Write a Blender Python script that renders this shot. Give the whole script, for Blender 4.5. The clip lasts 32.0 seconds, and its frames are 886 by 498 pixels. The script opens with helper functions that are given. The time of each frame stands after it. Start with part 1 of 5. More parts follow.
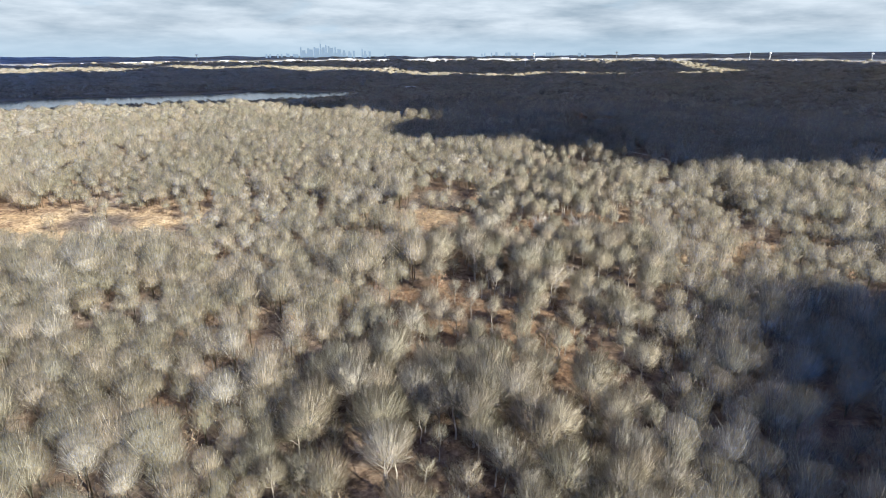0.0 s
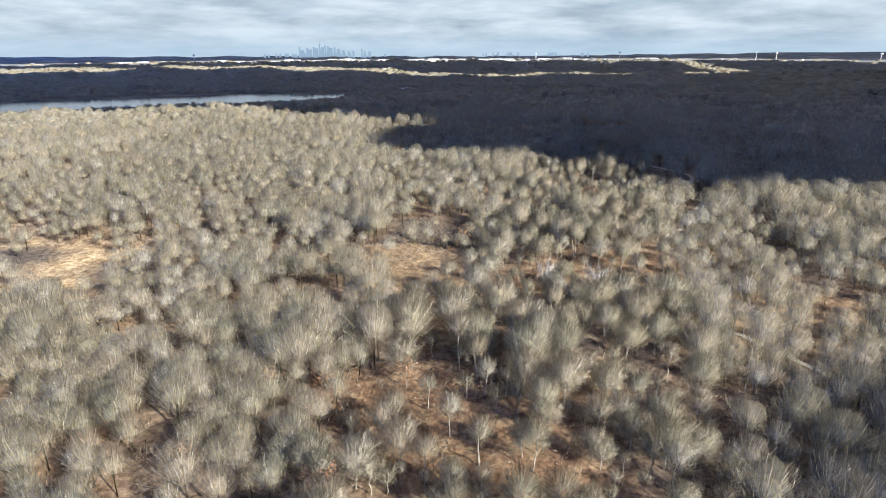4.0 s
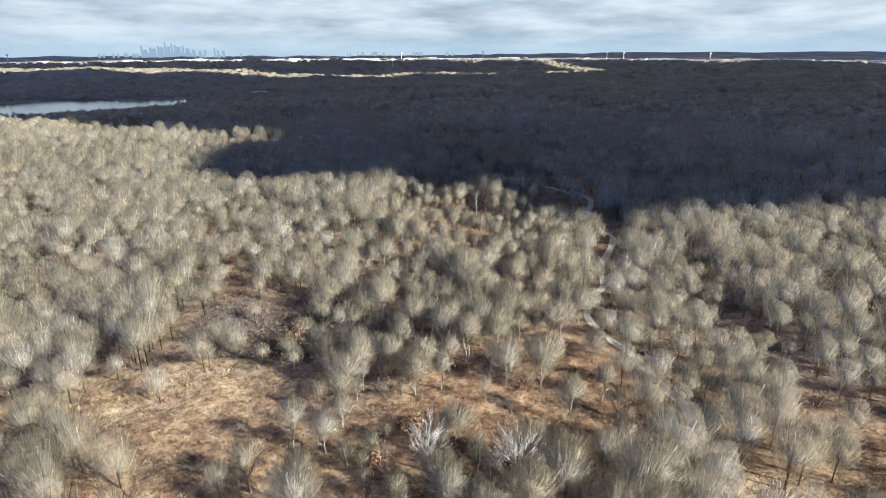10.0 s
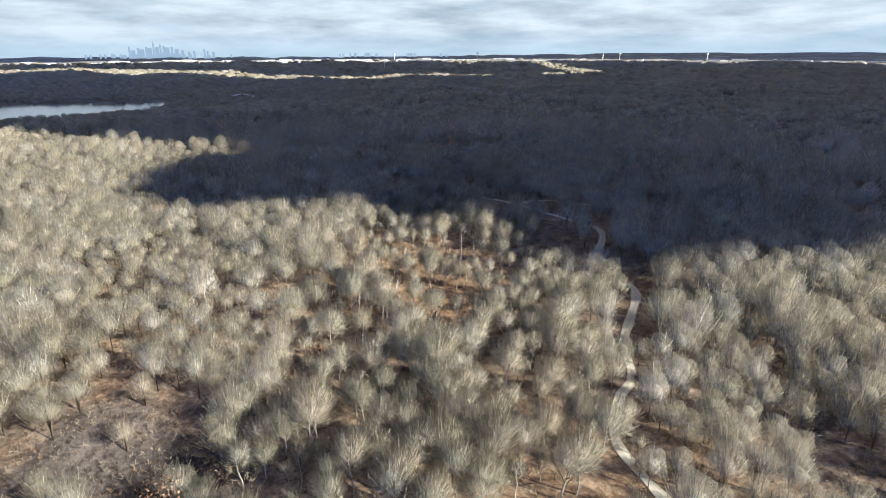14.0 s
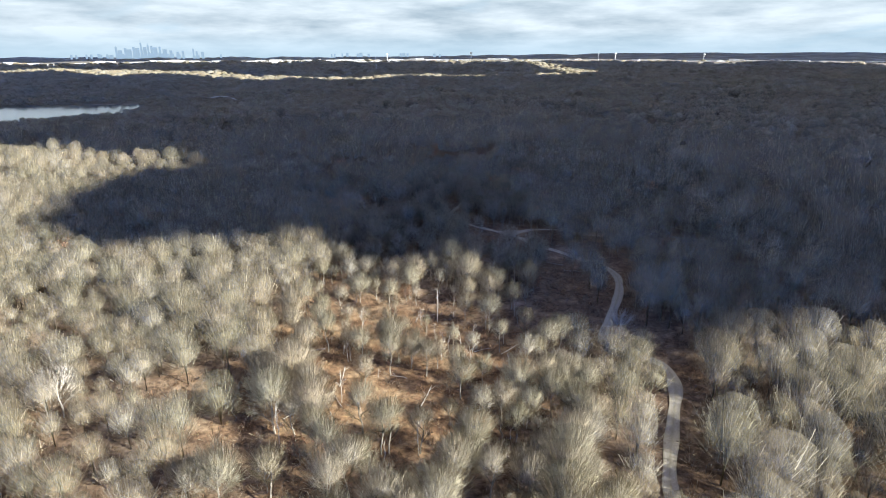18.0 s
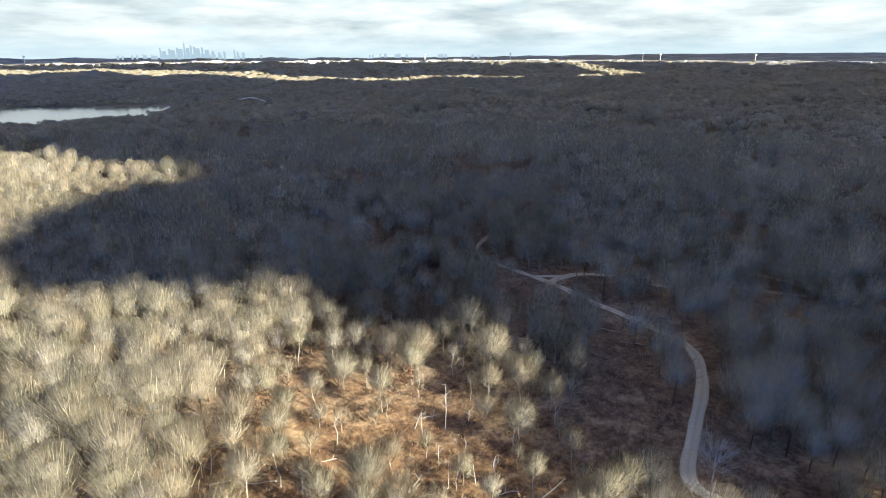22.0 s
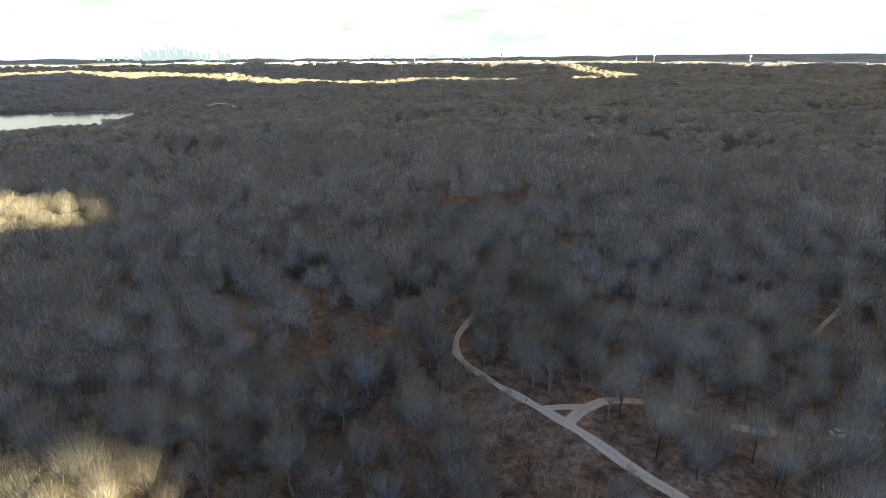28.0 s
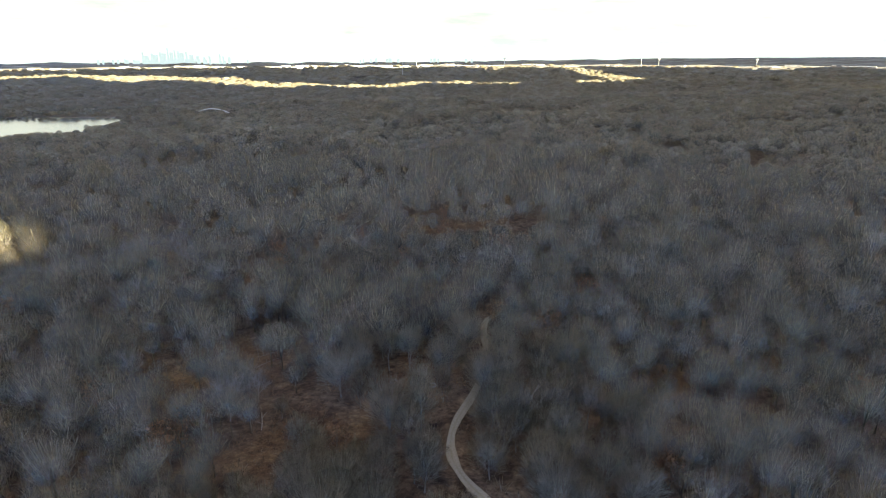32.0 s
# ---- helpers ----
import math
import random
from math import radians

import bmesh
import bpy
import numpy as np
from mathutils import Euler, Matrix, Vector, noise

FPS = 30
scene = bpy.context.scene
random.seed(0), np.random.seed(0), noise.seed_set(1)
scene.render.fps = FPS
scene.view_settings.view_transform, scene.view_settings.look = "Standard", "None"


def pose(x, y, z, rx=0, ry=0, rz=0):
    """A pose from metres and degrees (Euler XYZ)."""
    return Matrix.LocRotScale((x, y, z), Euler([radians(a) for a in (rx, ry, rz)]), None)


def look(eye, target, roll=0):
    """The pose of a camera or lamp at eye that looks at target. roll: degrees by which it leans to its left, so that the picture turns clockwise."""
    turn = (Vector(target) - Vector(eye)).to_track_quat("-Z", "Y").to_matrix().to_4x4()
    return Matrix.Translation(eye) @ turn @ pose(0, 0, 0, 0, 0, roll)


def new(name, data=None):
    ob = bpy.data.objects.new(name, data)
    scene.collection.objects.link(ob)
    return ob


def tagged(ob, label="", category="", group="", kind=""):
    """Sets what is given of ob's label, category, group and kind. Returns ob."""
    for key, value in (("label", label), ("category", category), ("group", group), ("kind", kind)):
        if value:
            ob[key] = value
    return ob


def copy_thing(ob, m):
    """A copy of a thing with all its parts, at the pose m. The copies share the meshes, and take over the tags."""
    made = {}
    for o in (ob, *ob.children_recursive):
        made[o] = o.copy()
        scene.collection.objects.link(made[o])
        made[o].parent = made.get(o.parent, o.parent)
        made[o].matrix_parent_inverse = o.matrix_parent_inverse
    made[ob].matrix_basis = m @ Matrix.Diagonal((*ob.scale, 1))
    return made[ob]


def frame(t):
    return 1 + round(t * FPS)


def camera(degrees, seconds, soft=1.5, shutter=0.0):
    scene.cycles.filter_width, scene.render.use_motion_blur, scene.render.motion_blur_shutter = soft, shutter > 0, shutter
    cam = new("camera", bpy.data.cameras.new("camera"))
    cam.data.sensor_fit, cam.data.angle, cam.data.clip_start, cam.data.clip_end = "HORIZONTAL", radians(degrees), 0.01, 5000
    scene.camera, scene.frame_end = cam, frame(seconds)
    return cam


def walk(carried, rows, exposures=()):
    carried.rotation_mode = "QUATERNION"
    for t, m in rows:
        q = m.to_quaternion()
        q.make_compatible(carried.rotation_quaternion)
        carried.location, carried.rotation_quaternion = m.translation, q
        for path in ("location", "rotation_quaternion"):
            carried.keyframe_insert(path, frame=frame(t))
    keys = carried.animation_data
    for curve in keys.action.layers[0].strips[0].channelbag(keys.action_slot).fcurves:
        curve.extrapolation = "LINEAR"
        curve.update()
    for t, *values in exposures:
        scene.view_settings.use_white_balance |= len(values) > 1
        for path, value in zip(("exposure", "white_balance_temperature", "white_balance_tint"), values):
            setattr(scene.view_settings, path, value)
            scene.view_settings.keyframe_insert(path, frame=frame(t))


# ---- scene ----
# the picture brightens over the shaded wood
EXPOSURES = [(0.0, 1.6, 5400, 5), (10.0, 1.62, 5350, 4), (14.0, 1.72, 5350, 4), (20.0, 1.92, 5600, 2), (25.0, 2.3, 6400, -3), (28.0, 2.52, 6900, -6), (32.0, 2.62, 7100, -6)]
cam = camera(76.0, 32.0, 1.0)
# seconds, eye x y z in metres, yaw, pitch in degrees
ROWS = [
    (0.0, -0.00, 0.00, 88.02, -0.301, -19.024),
    (0.5, 1.20, 7.82, 87.98, -0.377, -19.008),
    (1.0, 2.39, 15.60, 87.96, -0.387, -19.008),
    (1.5, 3.46, 23.32, 87.97, -0.405, -19.015),
    (2.0, 4.51, 30.98, 88.02, -0.374, -19.025),
    (2.5, 5.53, 38.58, 88.12, -0.335, -19.012),
    (3.0, 6.60, 46.01, 88.26, -0.298, -19.039),
    (3.5, 7.53, 53.29, 88.39, -0.195, -19.035),
    (5.5, 11.34, 82.97, 88.77, -0.055, -19.025),
    (6.0, 12.28, 90.74, 88.76, 0.035, -19.056),
    (6.5, 13.47, 98.91, 88.66, 0.103, -19.090),
    (7.0, 15.10, 107.38, 88.52, -1.101, -19.045),
    (7.5, 17.11, 116.16, 88.37, -10.856, -19.076),
    (8.0, 19.10, 124.61, 88.18, -12.954, -19.116),
    (8.5, 21.02, 132.91, 88.03, -12.932, -19.128),
    (9.0, 23.13, 141.12, 87.93, -12.896, -19.095),
    (9.5, 25.47, 149.05, 87.86, -12.837, -19.083),
    (10.0, 27.92, 156.51, 87.80, -12.860, -19.092),
    (10.5, 30.44, 163.70, 87.74, -12.886, -19.102),
    (11.0, 33.02, 170.96, 87.71, -12.860, -19.105),
    (11.5, 35.45, 178.42, 87.73, -12.917, -19.084),
    (12.0, 38.05, 185.75, 87.76, -13.029, -19.102),
    (12.5, 40.97, 193.25, 87.75, -13.098, -19.088),
    (13.0, 44.09, 201.24, 87.70, -13.222, -19.088),
    (13.5, 47.18, 209.30, 87.61, -13.258, -19.027),
    (14.0, 50.01, 217.03, 87.49, -13.346, -19.011),
    (14.5, 52.79, 224.51, 87.33, -13.408, -18.982),
    (16.5, 64.35, 253.83, 86.56, -13.708, -19.062),
    (17.0, 66.99, 261.05, 86.47, -13.784, -19.008),
    (17.5, 69.68, 268.08, 86.47, -13.834, -18.992),
    (18.0, 72.27, 274.93, 86.52, -13.871, -18.993),
    (18.5, 74.84, 281.72, 86.59, -13.935, -19.013),
    (19.0, 77.41, 288.37, 86.67, -13.991, -18.981),
    (19.5, 80.02, 294.91, 86.73, -14.016, -18.969),
    (20.0, 82.37, 301.37, 86.73, -14.104, -18.925),
    (20.5, 84.23, 307.93, 86.64, -11.504, -18.945),
    (21.0, 86.15, 314.73, 86.44, -9.944, -18.905),
    (21.5, 88.44, 321.86, 86.16, -10.024, -18.895),
    (22.0, 90.78, 329.12, 85.91, -10.120, -18.911),
    (22.5, 92.86, 336.23, 85.83, -10.218, -18.891),
    (23.0, 94.67, 343.21, 85.98, -10.327, -18.870),
    (23.5, 96.63, 349.70, 86.30, -10.426, -18.853),
    (24.0, 98.61, 356.25, 86.68, -10.504, -18.827),
    (24.5, 100.45, 363.01, 86.97, -10.592, -18.871),
    (25.0, 102.29, 369.88, 87.17, -10.676, -18.883),
    (25.5, 104.25, 376.60, 87.31, -10.688, -18.873),
    (27.5, 112.38, 402.78, 87.75, -10.859, -19.020),
    (28.0, 113.96, 408.74, 87.89, -10.951, -18.843),
    (28.5, 115.08, 413.55, 87.98, -10.948, -18.705),
    (29.0, 116.00, 416.88, 87.93, -10.930, -19.526),
    (29.5, 116.96, 420.46, 87.82, -10.883, -19.448),
    (30.0, 118.24, 425.26, 87.70, -10.846, -19.303),
    (30.5, 119.70, 431.23, 87.61, -10.788, -19.197),
    (31.0, 121.31, 437.98, 87.54, -10.796, -19.097),
    (31.5, 123.16, 445.22, 87.53, -10.735, -18.998),
    (32.0, 125.22, 452.72, 87.55, -10.686, -18.511),
]
ROLL = -0.19
walk(cam, [(t, pose(x, y, z, 90 + pitch, 0, yaw) @ pose(0, 0, 0, 0, 0, ROLL)) for t, x, y, z, yaw, pitch in ROWS], EXPOSURES)

# ---- light: winter sun behind the right shoulder, broken cloud ----
SUN = Vector((0.74, -0.67, 0.0)).normalized() * math.cos(radians(29)) + Vector((0, 0, math.sin(radians(29))))
sun = new("sun", bpy.data.lights.new("sun", "SUN"))
sun.data.energy, sun.data.angle, sun.data.color = 5.0, radians(0.53), (1.0, 0.86, 0.68)
sun.matrix_world = look(SUN * 10, (0, 0, 0))

world = bpy.data.worlds.new("sky")
scene.world = world
world.use_nodes = True
wt = world.node_tree
wt.nodes.clear()


def wnode(kind, **values):
    n = wt.nodes.new(kind)
    for key, value in values.items():
        n.inputs[key].default_value = value
    return n


def wmath(op, a, b):
    n = wt.nodes.new("ShaderNodeMath")
    n.operation = op
    for slot, v in zip(n.inputs, (a, b)):
        if isinstance(v, (int, float)):
            slot.default_value = v
        else:
            wt.links.new(v, slot)
    return n.outputs[0]


w_sky = wt.nodes.new("ShaderNodeTexSky")
w_sky.sky_type, w_sky.sun_disc = "NISHITA", False
w_sky.sun_elevation, w_sky.sun_rotation = radians(29), math.atan2(SUN.x, SUN.y)
w_sky.air_density, w_sky.dust_density, w_sky.ozone_density = 1.0, 0.2, 5.0
w_co = wt.nodes.new("ShaderNodeTexCoord")
w_sep = wt.nodes.new("ShaderNodeSeparateXYZ")
wt.links.new(w_co.outputs["Generated"], w_sep.inputs[0])
# cloud layer low over the land: wide flat-based banks
w_flat = wt.nodes.new("ShaderNodeCombineXYZ")
wt.links.new(wmath("MULTIPLY", w_sep.outputs["X"], 3.0), w_flat.inputs["X"])
wt.links.new(wmath("MULTIPLY", w_sep.outputs["Y"], 3.0), w_flat.inputs["Y"])
wt.links.new(wmath("MULTIPLY", w_sep.outputs["Z"], 17.0), w_flat.inputs["Z"])
w_noise = wnode("ShaderNodeTexNoise", Scale=1.1, Detail=6.0, Roughness=0.52, Distortion=0.5)
wt.links.new(w_flat.outputs[0], w_noise.inputs["Vector"])
w_cover = wt.nodes.new("ShaderNodeValToRGB")
w_cover.color_ramp.elements[0].position, w_cover.color_ramp.elements[1].position = 0.24, 0.40
wt.links.new(w_noise.outputs["Fac"], w_cover.inputs["Fac"])
w_noise2 = wnode("ShaderNodeTexNoise", Scale=2.0, Detail=8.0, Roughness=0.58)
wt.links.new(w_flat.outputs[0], w_noise2.inputs["Vector"])
w_tone = wt.nodes.new("ShaderNodeValToRGB")
w_tone.color_ramp.elements[0].position, w_tone.color_ramp.elements[1].position = 0.33, 0.62
w_tone.color_ramp.elements[0].color = (0.54, 0.575, 0.59, 1)
w_tone.color_ramp.elements[1].color = (1.0, 0.97, 0.92, 1)
wt.links.new(w_noise2.outputs["Fac"], w_tone.inputs["Fac"])
w_bg_sky = wnode("ShaderNodeBackground", Strength=0.09)
w_tint = wt.nodes.new("ShaderNodeMix")
w_tint.data_type, w_tint.blend_type = "RGBA", "MULTIPLY"
w_tint.inputs[0].default_value = 1.0
w_tint.inputs[7].default_value = (0.48, 0.8, 1.5, 1)
wt.links.new(w_sky.outputs[0], w_tint.inputs[6])
wt.links.new(w_tint.outputs[2], w_bg_sky.inputs["Color"])
w_bg_cloud = wnode("ShaderNodeBackground", Strength=0.28)
wt.links.new(w_tone.outputs[0], w_bg_cloud.inputs["Color"])
w_mix = wt.nodes.new("ShaderNodeMixShader")
# the cloud opens towards the zenith and thins in the last degrees above the land
w_open = wt.nodes.new("ShaderNodeMapRange")
w_open.interpolation_type = "SMOOTHSTEP"
for slot, v in zip(("From Min", "From Max", "To Min", "To Max"), (0.08, 0.3, 1.0, 0.12)):
    w_open.inputs[slot].default_value = v
wt.links.new(w_sep.outputs["Z"], w_open.inputs["Value"])
w_low = wt.nodes.new("ShaderNodeMapRange")
w_low.interpolation_type = "SMOOTHSTEP"
for slot, v in zip(("From Min", "From Max", "To Min", "To Max"), (0.0, 0.045, 0.35, 1.0)):
    w_low.inputs[slot].default_value = v
wt.links.new(w_sep.outputs["Z"], w_low.inputs["Value"])
wt.links.new(wmath("MULTIPLY", w_cover.outputs[0], wmath("MULTIPLY", w_open.outputs[0], w_low.outputs[0])), w_mix.inputs["Fac"])
wt.links.new(w_bg_cloud.outputs[0], w_mix.inputs[2])
# pale haze in the lowest degrees
w_bg_haze = wnode("ShaderNodeBackground", Color=(0.70, 0.82, 0.88, 1), Strength=0.245)
w_band = wt.nodes.new("ShaderNodeMapRange")
w_band.interpolation_type = "SMOOTHSTEP"
for slot, v in zip(("From Min", "From Max", "To Min", "To Max"), (0.10, 0.35, 1.0, 0.0)):
    w_band.inputs[slot].default_value = v
wt.links.new(w_sep.outputs["Z"], w_band.inputs["Value"])
w_low_sky = wt.nodes.new("ShaderNodeMixShader")
wt.links.new(w_band.outputs[0], w_low_sky.inputs["Fac"])
wt.links.new(w_bg_sky.outputs[0], w_low_sky.inputs[1])
wt.links.new(w_bg_haze.outputs[0], w_low_sky.inputs[2])
wt.links.new(w_low_sky.outputs[0], w_mix.inputs[1])
w_out = wt.nodes.new("ShaderNodeOutputWorld")
wt.links.new(w_mix.outputs[0], w_out.inputs["Surface"])

# ---- materials ----
def material(name, build, rough=0.9):
    m = bpy.data.materials.new(name)
    m.use_nodes = True
    nt = m.node_tree
    bsdf = nt.nodes["Principled BSDF"]
    bsdf.inputs["Roughness"].default_value = rough
    bsdf.inputs["Specular IOR Level"].default_value = 0.15
    build(nt, bsdf)
    return m


def node(nt, kind, **values):
    n = nt.nodes.new(kind)
    for key, value in values.items():
        n.inputs[key].default_value = value
    return n


def ramp(nt, fac, stops):
    n = nt.nodes.new("ShaderNodeValToRGB")
    el = n.color_ramp.elements
    while len(el) < len(stops):
        el.new(0.5)
    for e, (pos, col) in zip(el, stops):
        e.position, e.color = pos, (*col, 1)
    nt.links.new(fac, n.inputs["Fac"])
    return n.outputs[0]


def grain(nt, scale, detail=4.0, rough=0.6, stretch=(1, 1, 1)):
    geo = nt.nodes.new("ShaderNodeNewGeometry")
    mp = node(nt, "ShaderNodeMapping", Scale=stretch)
    nt.links.new(geo.outputs["Position"], mp.inputs["Vector"])
    n = node(nt, "ShaderNodeTexNoise", Scale=scale, Detail=detail, Roughness=rough)
    nt.links.new(mp.outputs[0], n.inputs["Vector"])
    return n.outputs["Fac"]


def blend(nt, fac, a, b, mode="MIX"):
    n = nt.nodes.new("ShaderNodeMix")
    n.data_type, n.blend_type = "RGBA", mode
    for slot, v in ((n.inputs["Factor"], fac), (n.inputs["A"], a), (n.inputs["B"], b)):
        if isinstance(v, (int, float)):
            slot.default_value = v
        elif isinstance(v, tuple):
            slot.default_value = (*v, 1)
        else:
            nt.links.new(v, slot)
    return n.outputs["Result"]


def calc(nt, op, a, b=0.0, clamp=False):
    n = nt.nodes.new("ShaderNodeMath")
    n.operation, n.use_clamp = op, clamp
    for slot, v in zip(n.inputs, (a, b)):
        if isinstance(v, (int, float)):
            slot.default_value = v
        else:
            nt.links.new(v, slot)
    return n.outputs[0]


def attribute(nt, name):
    n = nt.nodes.new("ShaderNodeAttribute")
    n.attribute_name = name
    return n.outputs["Fac"]


def bump(nt, bsdf, height, strength, distance):
    n = node(nt, "ShaderNodeBump", Strength=strength, Distance=distance)
    nt.links.new(height, n.inputs["Height"])
    nt.links.new(n.outputs[0], bsdf.inputs["Normal"])


BARK = [(0.0, (0.205, 0.175, 0.13)), (0.18, (0.285, 0.26, 0.18)), (0.32, (0.32, 0.265, 0.185)), (0.45, (0.31, 0.285, 0.21)), (0.58, (0.35, 0.31, 0.22)), (0.7, (0.36, 0.30, 0.215)), (0.85, (0.37, 0.335, 0.26)), (1.0, (0.42, 0.38, 0.305))]


def glow_through(nt, bsdf, col, share):
    """Round twigs scatter light to all sides: part of it passes to the far side of a sliver."""
    thin = nt.nodes.new("ShaderNodeBsdfTranslucent")
    nt.links.new(col, thin.inputs["Color"])
    mix = nt.nodes.new("ShaderNodeMixShader")
    mix.inputs["Fac"].default_value = share
    nt.links.new(bsdf.outputs[0], mix.inputs[1])
    nt.links.new(thin.outputs[0], mix.inputs[2])
    out = next(n for n in nt.nodes if n.type == "OUTPUT_MATERIAL")
    nt.links.new(mix.outputs[0], out.inputs["Surface"])
    return mix, out


def twig_build(single):
    def build(nt, bsdf):
        if single:
            tone = nt.nodes.new("ShaderNodeObjectInfo").outputs["Random"]
        else:
            tone = attribute(nt, "tone")
        isl = nt.nodes.new("ShaderNodeNewGeometry").outputs["Random Per Island"]
        wide = grain(nt, 0.02, 3.0)
        mixed = calc(nt, "ADD", calc(nt, "MULTIPLY", tone, 0.82), calc(nt, "MULTIPLY", calc(nt, "SUBTRACT", wide, 0.4), 0.9), True)
        col = ramp(nt, mixed, BARK)
        col = blend(nt, 1.0, col, ramp(nt, isl, [(0.0, (0.55, 0.53, 0.51)), (0.45, (0.95, 0.95, 0.95)), (0.8, (1.12, 1.12, 1.11)), (1.0, (1.42, 1.42, 1.42))]), "MULTIPLY")
        nt.links.new(col, bsdf.inputs["Base Color"])
        glow_through(nt, bsdf, col, 0.3)
    return build


M_TWIG = material("bare_twigs", twig_build(True))
M_WOODS = material("woodland_twigs", twig_build(False))


def bark_build(dark, pale):
    def build(nt, bsdf):
        g = grain(nt, 3.0, 6.0, 0.7, (1, 1, 0.25))
        nt.links.new(ramp(nt, g, [(0.3, dark), (0.7, pale)]), bsdf.inputs["Base Color"])
        bump(nt, bsdf, g, 0.6, 0.05)
    return build


def canopy_build(nt, bsdf):
    """The finest twigs of bare crowns, a net that lets light through."""
    single = nt.nodes.new("ShaderNodeObjectInfo").outputs["Random"]
    tone = calc(nt, "ADD", attribute(nt, "tone"), calc(nt, "MULTIPLY", single, attribute(nt, "alone")))
    wide, tuft, twig = grain(nt, 0.012, 3.0), grain(nt, 0.45, 4.0, 0.6), grain(nt, 3.4, 3.0, 0.65, (1, 1, 0.3))
    mixed = calc(nt, "ADD", calc(nt, "MULTIPLY", tone, 0.82), calc(nt, "MULTIPLY", calc(nt, "SUBTRACT", wide, 0.4), 0.9), True)
    col = ramp(nt, mixed, BARK)
    col = blend(nt, 0.6, col, ramp(nt, tuft, [(0.3, (0.68, 0.67, 0.66)), (0.5, (0.97, 0.97, 0.97)), (0.7, (1.14, 1.14, 1.12))]), "MULTIPLY")
    col = blend(nt, 0.7, col, ramp(nt, twig, [(0.34, (0.5, 0.48, 0.46)), (0.5, (0.97, 0.97, 0.97)), (0.66, (1.2, 1.2, 1.18))]), "MULTIPLY")
    nt.links.new(col, bsdf.inputs["Base Color"])
    mix, out = glow_through(nt, bsdf, col, 0.28)
    cover = ramp(nt, calc(nt, "ADD", calc(nt, "MULTIPLY", twig, 0.65), calc(nt, "MULTIPLY", tuft, 0.35)), [(0.36, (0.12, 0.12, 0.12)), (0.58, (1.0, 1.0, 1.0))])
    clear = nt.nodes.new("ShaderNodeBsdfTransparent")
    net = nt.nodes.new("ShaderNodeMixShader")
    nt.links.new(calc(nt, "MULTIPLY", cover, attribute(nt, "cover"), True), net.inputs["Fac"])
    nt.links.new(clear.outputs[0], net.inputs[1])
    nt.links.new(mix.outputs[0], net.inputs[2])
    nt.links.new(net.outputs[0], out.inputs["Surface"])


M_CANOPY = material("far_twig_canopy", canopy_build, 1.0)
M_BARK = material("grey_brown_bark", bark_build((0.18, 0.155, 0.12), (0.43, 0.38, 0.3)))
M_PALE = material("pale_bleached_wood", bark_build((0.3, 0.265, 0.22), (0.58, 0.53, 0.45)))


def russet_build(nt, bsdf):
    tone = nt.nodes.new("ShaderNodeObjectInfo").outputs["Random"]
    isl = nt.nodes.new("ShaderNodeNewGeometry").outputs["Random Per Island"]
    col = ramp(nt, isl, [(0.0, (0.20, 0.085, 0.045)), (0.5, (0.36, 0.19, 0.11)), (1.0, (0.48, 0.30, 0.19))])
    col = blend(nt, calc(nt, "MULTIPLY", tone, 0.6), col, (0.36, 0.24, 0.13))
    nt.links.new(col, bsdf.inputs["Base Color"])


M_RUSSET = material("withered_russet_leaves", russet_build)


def brush_build(nt, bsdf):
    tone = attribute(nt, "tone")
    isl = nt.nodes.new("ShaderNodeNewGeometry").outputs["Random Per Island"]
    col = ramp(nt, tone, [(0.0, (0.17, 0.14, 0.1)), (0.4, (0.27, 0.225, 0.16)), (0.62, (0.29, 0.18, 0.1)), (0.85, (0.34, 0.215, 0.11)), (1.0, (0.46, 0.36, 0.2))])
    col = blend(nt, 1.0, col, ramp(nt, isl, [(0.0, (0.65, 0.65, 0.65)), (1.0, (1.3, 1.3, 1.3))]), "MULTIPLY")
    nt.links.new(col, bsdf.inputs["Base Color"])


M_BRUSH = material("dry_undergrowth", brush_build)


